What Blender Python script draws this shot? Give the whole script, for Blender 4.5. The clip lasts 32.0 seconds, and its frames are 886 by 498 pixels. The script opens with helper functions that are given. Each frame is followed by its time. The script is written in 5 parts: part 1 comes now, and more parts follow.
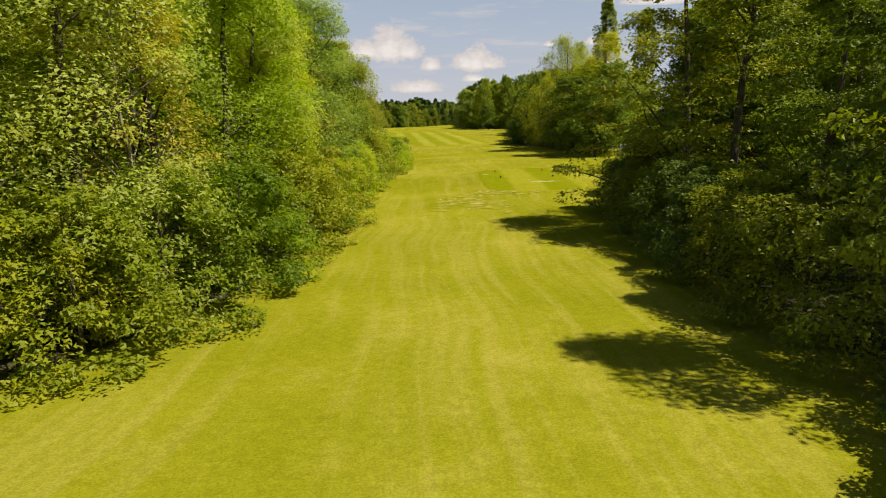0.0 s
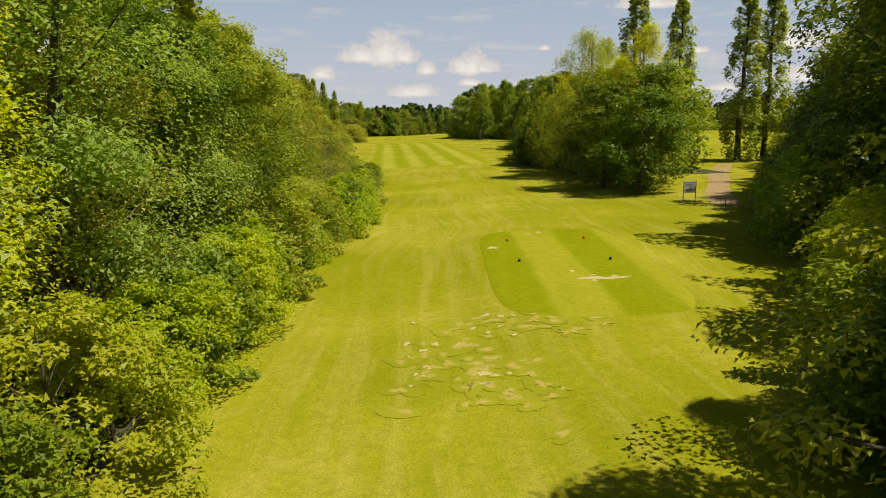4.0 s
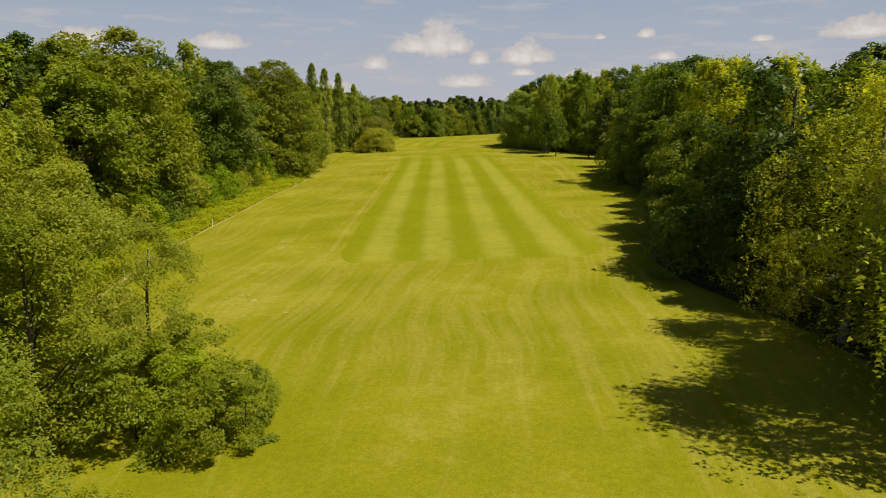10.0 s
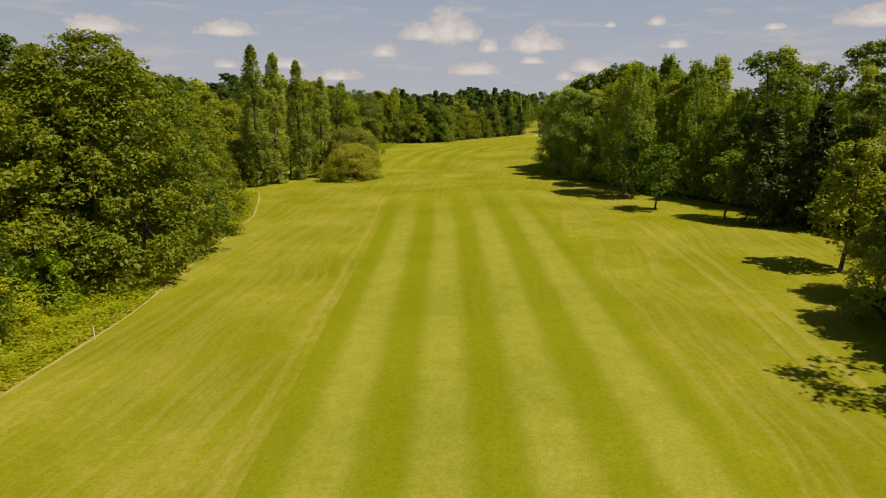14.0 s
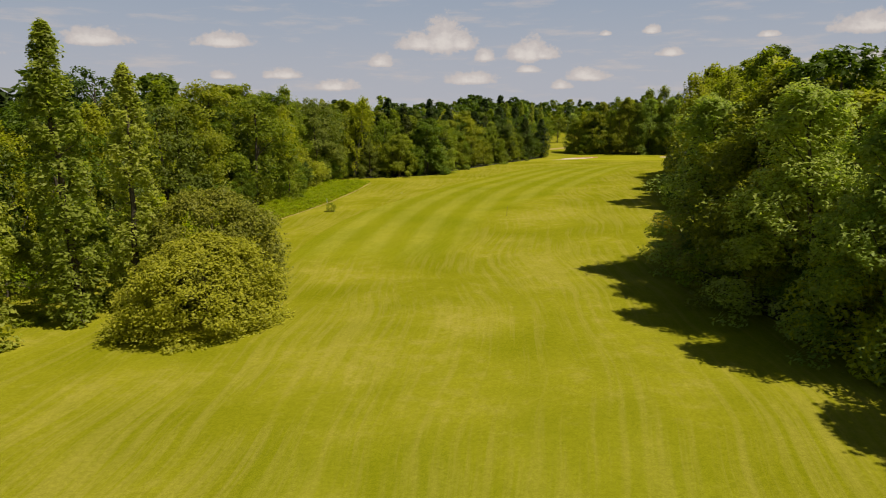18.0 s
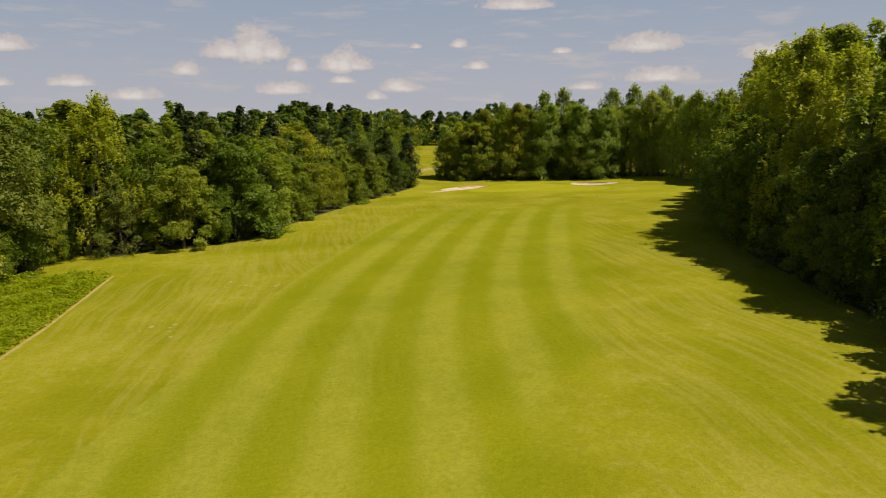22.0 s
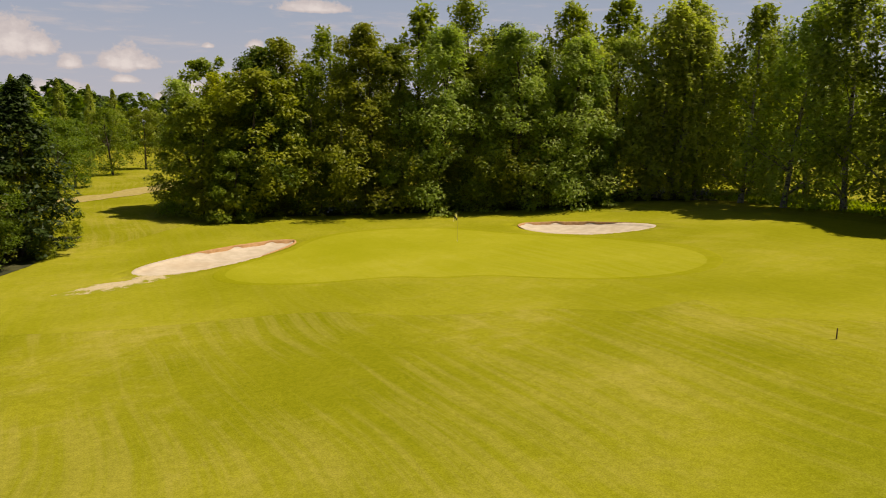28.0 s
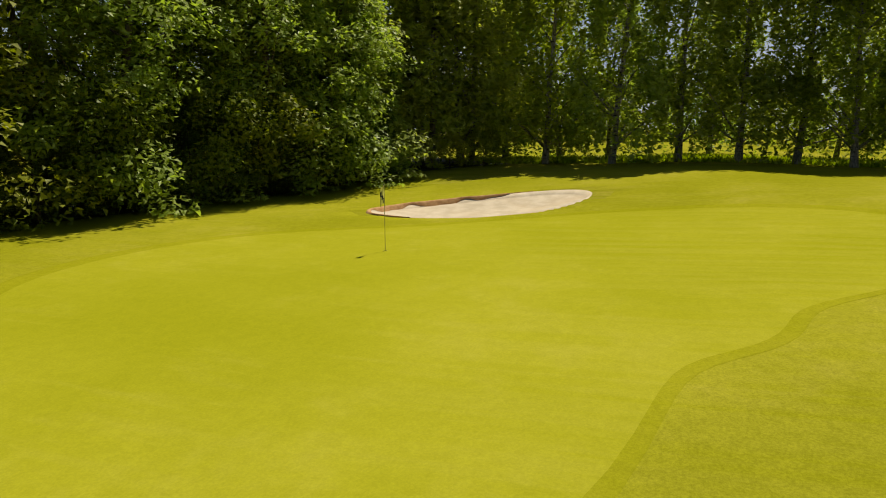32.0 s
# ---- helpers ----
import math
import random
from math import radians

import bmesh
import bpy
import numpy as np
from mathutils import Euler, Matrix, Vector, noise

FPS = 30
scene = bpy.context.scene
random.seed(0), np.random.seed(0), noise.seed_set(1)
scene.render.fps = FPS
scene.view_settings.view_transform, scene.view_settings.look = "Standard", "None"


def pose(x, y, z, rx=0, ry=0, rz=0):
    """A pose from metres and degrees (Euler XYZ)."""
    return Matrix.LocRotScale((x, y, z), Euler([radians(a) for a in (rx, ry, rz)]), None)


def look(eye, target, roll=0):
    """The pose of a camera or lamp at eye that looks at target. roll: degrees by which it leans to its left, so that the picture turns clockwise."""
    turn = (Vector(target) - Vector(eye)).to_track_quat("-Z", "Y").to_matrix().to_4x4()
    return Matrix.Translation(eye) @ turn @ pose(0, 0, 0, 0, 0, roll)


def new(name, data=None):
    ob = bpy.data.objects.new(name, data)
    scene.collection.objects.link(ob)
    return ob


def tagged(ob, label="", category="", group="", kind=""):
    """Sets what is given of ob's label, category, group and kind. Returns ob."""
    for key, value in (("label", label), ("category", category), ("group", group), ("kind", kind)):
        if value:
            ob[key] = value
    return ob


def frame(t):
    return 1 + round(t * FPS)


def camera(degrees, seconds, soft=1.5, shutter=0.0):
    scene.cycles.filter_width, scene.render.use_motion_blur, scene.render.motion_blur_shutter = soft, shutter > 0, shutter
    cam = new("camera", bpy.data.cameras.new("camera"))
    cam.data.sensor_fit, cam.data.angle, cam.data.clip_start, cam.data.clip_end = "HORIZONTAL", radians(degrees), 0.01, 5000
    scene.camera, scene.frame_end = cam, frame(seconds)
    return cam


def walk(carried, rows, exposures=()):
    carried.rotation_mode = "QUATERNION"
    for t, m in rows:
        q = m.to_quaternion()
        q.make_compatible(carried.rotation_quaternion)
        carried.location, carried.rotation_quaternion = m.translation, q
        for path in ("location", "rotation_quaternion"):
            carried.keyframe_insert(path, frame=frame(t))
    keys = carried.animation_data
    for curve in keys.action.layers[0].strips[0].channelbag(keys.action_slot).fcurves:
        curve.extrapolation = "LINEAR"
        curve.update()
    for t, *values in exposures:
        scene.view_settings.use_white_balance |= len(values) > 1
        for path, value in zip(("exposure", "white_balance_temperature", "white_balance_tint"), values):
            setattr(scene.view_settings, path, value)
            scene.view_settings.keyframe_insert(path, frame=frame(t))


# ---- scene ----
PATH = [
    (0, (-0.00, -0.00, 4.52), (-0.098, 19.638, 0.734), 0.08),
    (0.5, (0.06, 2.01, 4.67), (-0.047, 21.650, 0.905), 0.11),
    (1, (0.20, 4.15, 4.82), (0.079, 23.798, 1.077), 0.06),
    (1.5, (0.39, 6.50, 5.10), (0.276, 26.146, 1.330), 0.00),
    (2, (0.47, 9.15, 5.31), (0.398, 28.789, 1.540), -0.09),
    (2.5, (0.53, 12.03, 5.47), (0.500, 31.675, 1.733), -0.18),
    (3, (0.63, 15.10, 5.62), (0.610, 34.754, 1.902), -0.22),
    (3.5, (0.69, 18.34, 5.83), (0.685, 37.994, 2.138), -0.21),
    (4, (0.74, 21.73, 6.03), (0.738, 41.388, 2.361), -0.15),
    (4.5, (0.80, 25.24, 6.23), (0.806, 44.902, 2.557), -0.12),
    (5, (0.92, 28.76, 6.47), (0.868, 48.422, 2.794), -0.08),
    (5.5, (1.04, 32.40, 6.74), (0.900, 52.051, 3.042), -0.09),
    (6, (1.13, 36.24, 6.99), (0.877, 55.890, 3.275), -0.14),
    (6.5, (1.11, 40.40, 7.19), (0.774, 60.044, 3.463), -0.20),
    (7, (0.95, 44.97, 7.31), (0.567, 64.616, 3.578), -0.13),
    (7.5, (0.94, 49.84, 7.47), (0.432, 69.488, 3.741), 0.03),
    (8, (0.95, 54.67, 7.65), (0.302, 74.310, 3.900), 0.15),
    (8.5, (0.96, 59.80, 7.91), (0.140, 79.427, 4.141), 0.24),
    (9, (0.97, 65.10, 8.21), (-0.045, 84.698, 4.378), 0.11),
    (9.5, (0.88, 70.64, 8.73), (-0.356, 90.218, 4.850), 0.04),
    (10, (0.91, 76.28, 9.31), (-0.549, 95.832, 5.366), 0.05),
    (10.5, (0.74, 82.23, 9.77), (-0.908, 101.761, 5.789), 0.03),
    (11, (0.39, 88.40, 10.33), (-1.331, 107.914, 6.293), 0.03),
    (11.5, (-0.12, 94.88, 10.80), (-1.875, 114.375, 6.714), 0.06),
    (12, (-0.82, 101.74, 11.14), (-2.555, 121.236, 7.008), 0.02),
    (12.5, (-1.50, 109.44, 11.40), (-3.232, 128.917, 7.217), -0.02),
    (13, (-2.27, 117.67, 11.71), (-3.984, 137.146, 7.489), 0.02),
    (13.5, (-3.03, 126.22, 12.08), (-4.739, 145.688, 7.832), 0.09),
    (14, (-3.84, 135.00, 12.52), (-5.524, 154.464, 8.256), 0.21),
    (14.5, (-4.71, 144.15, 12.98), (-6.355, 163.610, 8.672), 0.33),
    (15, (-5.50, 153.36, 13.23), (-7.128, 172.827, 8.933), 0.22),
    (15.5, (-6.24, 162.58, 13.33), (-7.869, 182.057, 9.076), 0.04),
    (16, (-6.96, 171.75, 13.33), (-8.603, 191.240, 9.140), -0.15),
    (16.5, (-7.71, 180.82, 13.29), (-9.356, 200.318, 9.164), -0.32),
    (17, (-8.51, 189.72, 13.26), (-10.154, 209.231, 9.187), -0.37),
    (17.5, (-9.15, 198.38, 13.32), (-10.773, 217.902, 9.282), -0.33),
    (18, (-9.74, 206.78, 13.41), (-11.366, 226.304, 9.395), -0.22),
    (18.5, (-10.64, 215.10, 13.43), (-12.250, 234.635, 9.448), -0.10),
    (19, (-11.90, 223.39, 13.41), (-13.446, 242.933, 9.462), 0.00),
    (19.5, (-13.47, 231.61, 13.46), (-14.771, 251.181, 9.547), 0.03),
    (20, (-14.86, 239.52, 13.41), (-15.340, 259.138, 9.534), -0.08),
    (20.5, (-15.82, 247.76, 13.39), (-15.255, 267.378, 9.566), -0.08),
    (21, (-16.39, 256.11, 13.42), (-14.824, 275.687, 9.632), -0.05),
    (21.5, (-16.49, 264.45, 13.39), (-13.924, 283.927, 9.644), -0.15),
    (22, (-16.09, 272.87, 13.34), (-12.547, 292.192, 9.594), -0.27),
    (22.5, (-15.24, 281.38, 13.31), (-10.707, 300.502, 9.588), -0.30),
    (23, (-14.09, 289.83, 13.25), (-8.638, 308.711, 9.556), -0.22),
    (23.5, (-12.53, 298.21, 13.22), (-6.235, 316.840, 9.562), -0.07),
    (24, (-10.53, 306.42, 13.24), (-3.735, 324.872, 9.601), -0.01),
    (24.5, (-8.12, 314.58, 13.29), (-1.236, 333.001, 9.662), 0.13),
    (25, (-5.32, 322.45, 13.32), (1.579, 340.873, 9.695), 0.21),
    (25.5, (-2.60, 330.21, 13.16), (4.340, 348.611, 9.545), 0.13),
    (26, (0.04, 337.66, 12.40), (6.999, 356.060, 8.770), 0.06),
    (26.5, (2.46, 344.86, 11.26), (9.525, 363.209, 7.614), 0.03),
    (27, (4.53, 351.82, 9.99), (11.885, 370.055, 6.327), 0.06),
    (27.5, (6.12, 358.59, 8.82), (14.046, 376.589, 5.157), 0.11),
    (28, (7.10, 365.22, 7.99), (15.961, 382.779, 4.354), 0.16),
    (28.5, (7.70, 371.36, 7.26), (17.634, 388.330, 3.632), 0.26),
    (29, (8.08, 377.02, 6.58), (19.328, 393.155, 2.953), 0.22),
    (29.5, (8.36, 381.69, 5.97), (21.018, 396.755, 2.374), 0.18),
    (30, (8.70, 385.81, 5.41), (22.773, 399.566, 1.837), 0.20),
    (30.5, (8.98, 389.64, 4.90), (24.525, 401.705, 1.354), 0.14),
    (31, (9.34, 393.19, 4.37), (26.165, 403.418, 0.855), 0.07),
    (31.5, (9.82, 396.46, 3.85), (27.696, 404.726, 0.355), -0.03),
    (32, (10.36, 399.52, 3.42), (29.087, 405.620, -0.042), -0.09),
]
cam = camera(66.34, 32.0, soft=1.0)
walk(cam, [(t, look(eye, target, roll)) for t, eye, target, roll in PATH], [(0, 0.4, 6950, 6), (4, 0.4, 6950, 5), (9, 0.2, 6900, 6), (13, 0.05, 7000, 7), (25, 0.05, 7000, 9), (28, 0.15, 7250, 13), (29.5, 0.17, 7050, 7), (32, 0.16, 7000, 6)])

# ---- world, sun, exposure ----
SUN_AZ, SUN_EL = math.atan2(0.93, -0.36), radians(60)   # azimuth from +y towards +x
sun = new("sun", bpy.data.lights.new("sun", "SUN"))
sun.data.energy, sun.data.angle, sun.data.color = 4.8, radians(0.6), (1.0, 0.93, 0.80)
sun_dir = Vector((math.sin(SUN_AZ) * math.cos(SUN_EL), math.cos(SUN_AZ) * math.cos(SUN_EL), math.sin(SUN_EL)))
sun.matrix_world = look((0, 150, 80), Vector((0, 150, 80)) - sun_dir)


class Nodes:
    """Short hand for building a node tree."""

    def __init__(self, tree):
        self.tree = tree
        tree.nodes.clear()

    def add(self, kind, links=None, **values):
        node = self.tree.nodes.new(kind)
        for key, value in values.items():
            setattr(node, key, value)
        for key, value in (links or {}).items():
            socket = node.inputs[key]
            if isinstance(value, bpy.types.NodeSocket):
                self.tree.links.new(value, socket)
            else:
                socket.default_value = value
        return node

    def math(self, op, a, b=0.0, c=0.0, clamp=False):
        return self.add("ShaderNodeMath", {0: a, 1: b, 2: c}, operation=op, use_clamp=clamp).outputs[0]

    def mix(self, f, a, b):
        n = self.add("ShaderNodeMix", data_type="RGBA")
        for i, v in ((0, f), (6, a), (7, b)):
            if isinstance(v, bpy.types.NodeSocket):
                self.tree.links.new(v, n.inputs[i])
            else:
                n.inputs[i].default_value = v if i == 0 else (*v, 1.0)[:4]
        return n.outputs[2]

    def noise(self, vector, scale, detail=3.0, rough=0.55):
        return self.add("ShaderNodeTexNoise", {"Vector": vector, "Scale": scale, "Detail": detail, "Roughness": rough}).outputs[0]

    def smooth(self, v, lo, hi, out0=0.0, out1=1.0):
        return self.add("ShaderNodeMapRange", {0: v, 1: lo, 2: hi, 3: out0, 4: out1}, interpolation_type="SMOOTHSTEP").outputs[0]


def build_world():
    world = bpy.data.worlds.new("sky")
    scene.world = world
    world.use_nodes = True
    n = Nodes(world.node_tree)
    sky = n.add("ShaderNodeTexSky", sky_type="NISHITA", sun_disc=False, sun_elevation=SUN_EL, sun_rotation=SUN_AZ, air_density=1.0, dust_density=1.0, ozone_density=2.0)
    coord = n.add("ShaderNodeTexCoord").outputs["Generated"]
    sep = n.add("ShaderNodeSeparateXYZ", {0: coord})
    az = n.math("ARCTAN2", sep.outputs[0], sep.outputs[1])
    el = n.math("ARCSINE", sep.outputs[2])
    plane = n.add("ShaderNodeCombineXYZ", {0: az, 1: n.math("MULTIPLY", el, 1.25), 2: 0.0}).outputs[0]
    wob = n.noise(plane, 42.0, 5.0, 0.6)
    fine = n.noise(plane, 110.0, 4.0, 0.6)
    cover = None
    # azimuth, elevation of the flat base, half width, height, in degrees
    for a, e, w, h in CLOUDS:
        dx = n.math("DIVIDE", n.math("SUBTRACT", az, radians(a)), radians(w * 1.08))
        dy = n.math("DIVIDE", n.math("SUBTRACT", el, radians(e)), radians(h))
        low = n.math("MULTIPLY", n.math("MINIMUM", dy, 0.0), 3.2)
        r = n.math("SQRT", n.math("ADD", n.math("MULTIPLY", dx, dx), n.math("ADD", n.math("POWER", n.math("MAXIMUM", dy, 0.0), 2.0), n.math("MULTIPLY", low, low))))
        one = n.math("SUBTRACT", 1.0, r)
        cover = one if cover is None else n.math("MAXIMUM", cover, one)
    dens = n.math("ADD", cover, n.math("ADD", n.math("MULTIPLY", n.math("SUBTRACT", wob, 0.5), 1.1), n.math("MULTIPLY", n.math("SUBTRACT", fine, 0.5), 0.7)))
    mask = n.smooth(dens, -0.06, 0.3, 0.0, 0.92)
    # thin streaks of haze near the horizon and scattered small puffs elsewhere
    far = n.noise(n.add("ShaderNodeCombineXYZ", {0: az, 1: n.math("MULTIPLY", el, 6.0), 2: 0.0}).outputs[0], 9.0, 6.0, 0.6)
    thin = n.math("MULTIPLY", n.smooth(far, 0.5, 0.72), n.smooth(el, radians(16), radians(4), 0.0, 0.7))
    mask = n.math("MAXIMUM", mask, thin)
    white = n.mix(n.smooth(dens, 0.2, 1.0), (12.6, 11.7, 12.2), (16.6, 15.6, 15.7))
    blue = n.mix(n.smooth(el, radians(6), radians(34), 0.9, 0.0), sky.outputs[0], (7.6, 9.3, 12.6))
    haze = n.mix(n.smooth(el, radians(0), radians(11), 0.85, 0.0), blue, (10.4, 10.7, 12.6))
    col = n.mix(mask, haze, white)
    bg = n.add("ShaderNodeBackground", {"Color": col, "Strength": 0.04})
    out = n.add("ShaderNodeOutputWorld", {"Surface": bg.outputs[0]})


CLOUDS = [(-6.6, 5.1, 2.0, 1.2), (-4.7, 5.1, 1.8, 2.5), (-3.2, 5.1, 1.4, 1.4), (1.6, 4.2, 1.3, 1.3), (2.4, 4.2, 1.2, 1.8), (3.4, 4.2, 1.3, 0.9), (-22.0, 5.1, 2.3, 1.0), (-9.8, 3.7, 1.1, 1.0), (-1.3, 4.1, 0.8, 1.1), (11.7, 5.9, 0.7, 0.6), (13.3, 4.2, 1.1, 0.6), (2.3, 3.1, 1.1, 0.5), (6.8, 2.5, 1.8, 1.0), (4.9, 1.8, 0.9, 0.6), (-2.4, 2.3, 2.3, 0.9), (20.1, 5.3, 0.8, 0.4), (26.6, 5.5, 2.8, 1.3), (27.8, 3.1, 3.0, 1.0), (-31.0, 5.0, 2.4, 1.1), (8.3, 5.8, 0.5, 0.4), (-17.6, 2.7, 1.5, 0.7), (-13.4, 1.8, 1.8, 0.8), (22.0, 2.5, 1.4, 0.6), (-22.1, 2.6, 1.0, 0.6), (16.5, 8.8, 3.0, 0.9), (36.0, 4.6, 3.0, 1.0), (-40.0, 4.0, 3.0, 1.2)]
build_world()

# ---- ground shape ----
CENTRE = [(-60, 0), (0, 1), (90, 1), (150, -5), (220, -12), (260, -14), (300, -8), (340, 4), (380, 16), (408, 28), (440, 40), (500, 60)]
LEVEL = [(0, -0.2), (40, -0.3), (52, 0.0), (62, 0.0), (90, -0.35), (150, -0.1), (260, 0.3), (300, 1.2), (350, 0.7), (380, 0.1), (408, -0.45), (440, -0.1)]
LEAN = [(-40, 0.035), (0, 0.035), (100, 0.045), (150, 0.05), (350, 0.05), (385, 0.035), (410, 0.02), (460, 0.02)]


def along(table, y):
    return np.interp(y, [a for a, _ in table], [b for _, b in table])


def smoothed(table):
    ys = np.arange(-80, 560, 2.0)
    v = along(table, ys)
    k = np.hanning(17)
    w = np.convolve(np.pad(v, 8, "edge"), k / k.sum(), "valid")
    return list(zip(ys, w))


CENTRE, LEVEL, LEAN = smoothed(CENTRE), smoothed(LEVEL), smoothed(LEAN)


def step(v, lo, hi):
    f = np.clip((v - lo) / (hi - lo), 0, 1)
    return f * f * (3 - 2 * f)


BUNKERS = [(13.7, 410.9, 6.4, 2.4, 32.0, 0.06, 1.5), (40.5, 407.3, 5.4, 2.8, -54.0, 0.06, 0.4)]   # x, y, half length, half width, turn, unevenness
GREEN = (26.2, 403.0, 10.91, (1.33, 1.28), (0.80, -2.53), (-1.44, -0.97), (0.17, -0.18), (-0.42, 0.47), (0.41, 0.01))   # x, y, mean radius, then cosine and sine swings


def green_edge(ang):
    return GREEN[2] + sum(a * np.cos((k + 1) * ang) + b * np.sin((k + 1) * ang) for k, (a, b) in enumerate(GREEN[3:]))


def oval(x, y, spec):
    if spec is GREEN:
        ang = np.arctan2(y - spec[1], x - spec[0])
        return np.hypot(x - spec[0], y - spec[1]) / green_edge(ang)
    cx, cy, a, b, turn, amp, phase = spec
    c, s = math.cos(radians(turn)), math.sin(radians(turn))
    u, v = (x - cx) * c + (y - cy) * s, -(x - cx) * s + (y - cy) * c
    ang = np.arctan2(v / b, u / a)
    wob = 1 + amp * np.sin(3 * ang + phase)
    return np.hypot(u / a, v / b) / wob


TEE = (5.9, 49.8, 3.7, 8.6)


def slab(x, y):
    """Below 1 inside the tee's rounded rectangle."""
    return (np.abs((x - TEE[0]) / TEE[2]) ** 5 + np.abs((y - TEE[1]) / TEE[3]) ** 5) ** 0.2


def height(x, y):
    """The ground's height at x, y (numbers or arrays)."""
    x, y = np.asarray(x, float), np.asarray(y, float)
    u = x - along(CENTRE, y)
    z = along(LEVEL, y) + along(LEAN, y) * 28 * np.tanh(u / 28)
    z = z + 0.9 * step(y, 380, 400) * step(u, 10, 28)
    # the raised tee
    z = z + 0.17 * step(-slab(x, y), -1.35, -0.92)
    # the bunkers are hollowed out
    for b in BUNKERS:
        z = z - 0.2 * step(-oval(x, y, b), -1.0, -0.93) - 0.2 * step(-oval(x, y, b), -0.93, -0.4)
    # a swale across the hole
    z = z - 0.35 * np.exp(-((y - 262) / 7.0) ** 2) * step(u, -30, -10)
    return z + 0.05 * np.sin(x * 0.21 + 1.3) * np.sin(y * 0.17) * step(np.abs(y - 406), 14, 30)

# ---- materials ----
def material(name, build):
    m = bpy.data.materials.new(name)
    m.use_nodes = True
    build(Nodes(m.node_tree))
    return m


def finish(n, color, rough=0.8, bump=None, strength=0.3, dist=0.02, spec=0.3, **more):
    links = {"Base Color": color if isinstance(color, bpy.types.NodeSocket) else (*color, 1.0), "Roughness": rough, "Specular IOR Level": spec}
    links.update(more)
    if bump is not None:
        links["Normal"] = n.add("ShaderNodeBump", {"Height": bump, "Strength": strength, "Distance": dist}).outputs[0]
    p = n.add("ShaderNodeBsdfPrincipled", links)
    n.add("ShaderNodeOutputMaterial", {"Surface": p.outputs[0]})
    return p


def stretched(n, sx, sy, turn=0.0):
    geo = n.add("ShaderNodeNewGeometry").outputs["Position"]
    return n.add("ShaderNodeMapping", {"Vector": geo, "Rotation": (0, 0, radians(turn)), "Scale": (sx, sy, 1.0)}).outputs[0]


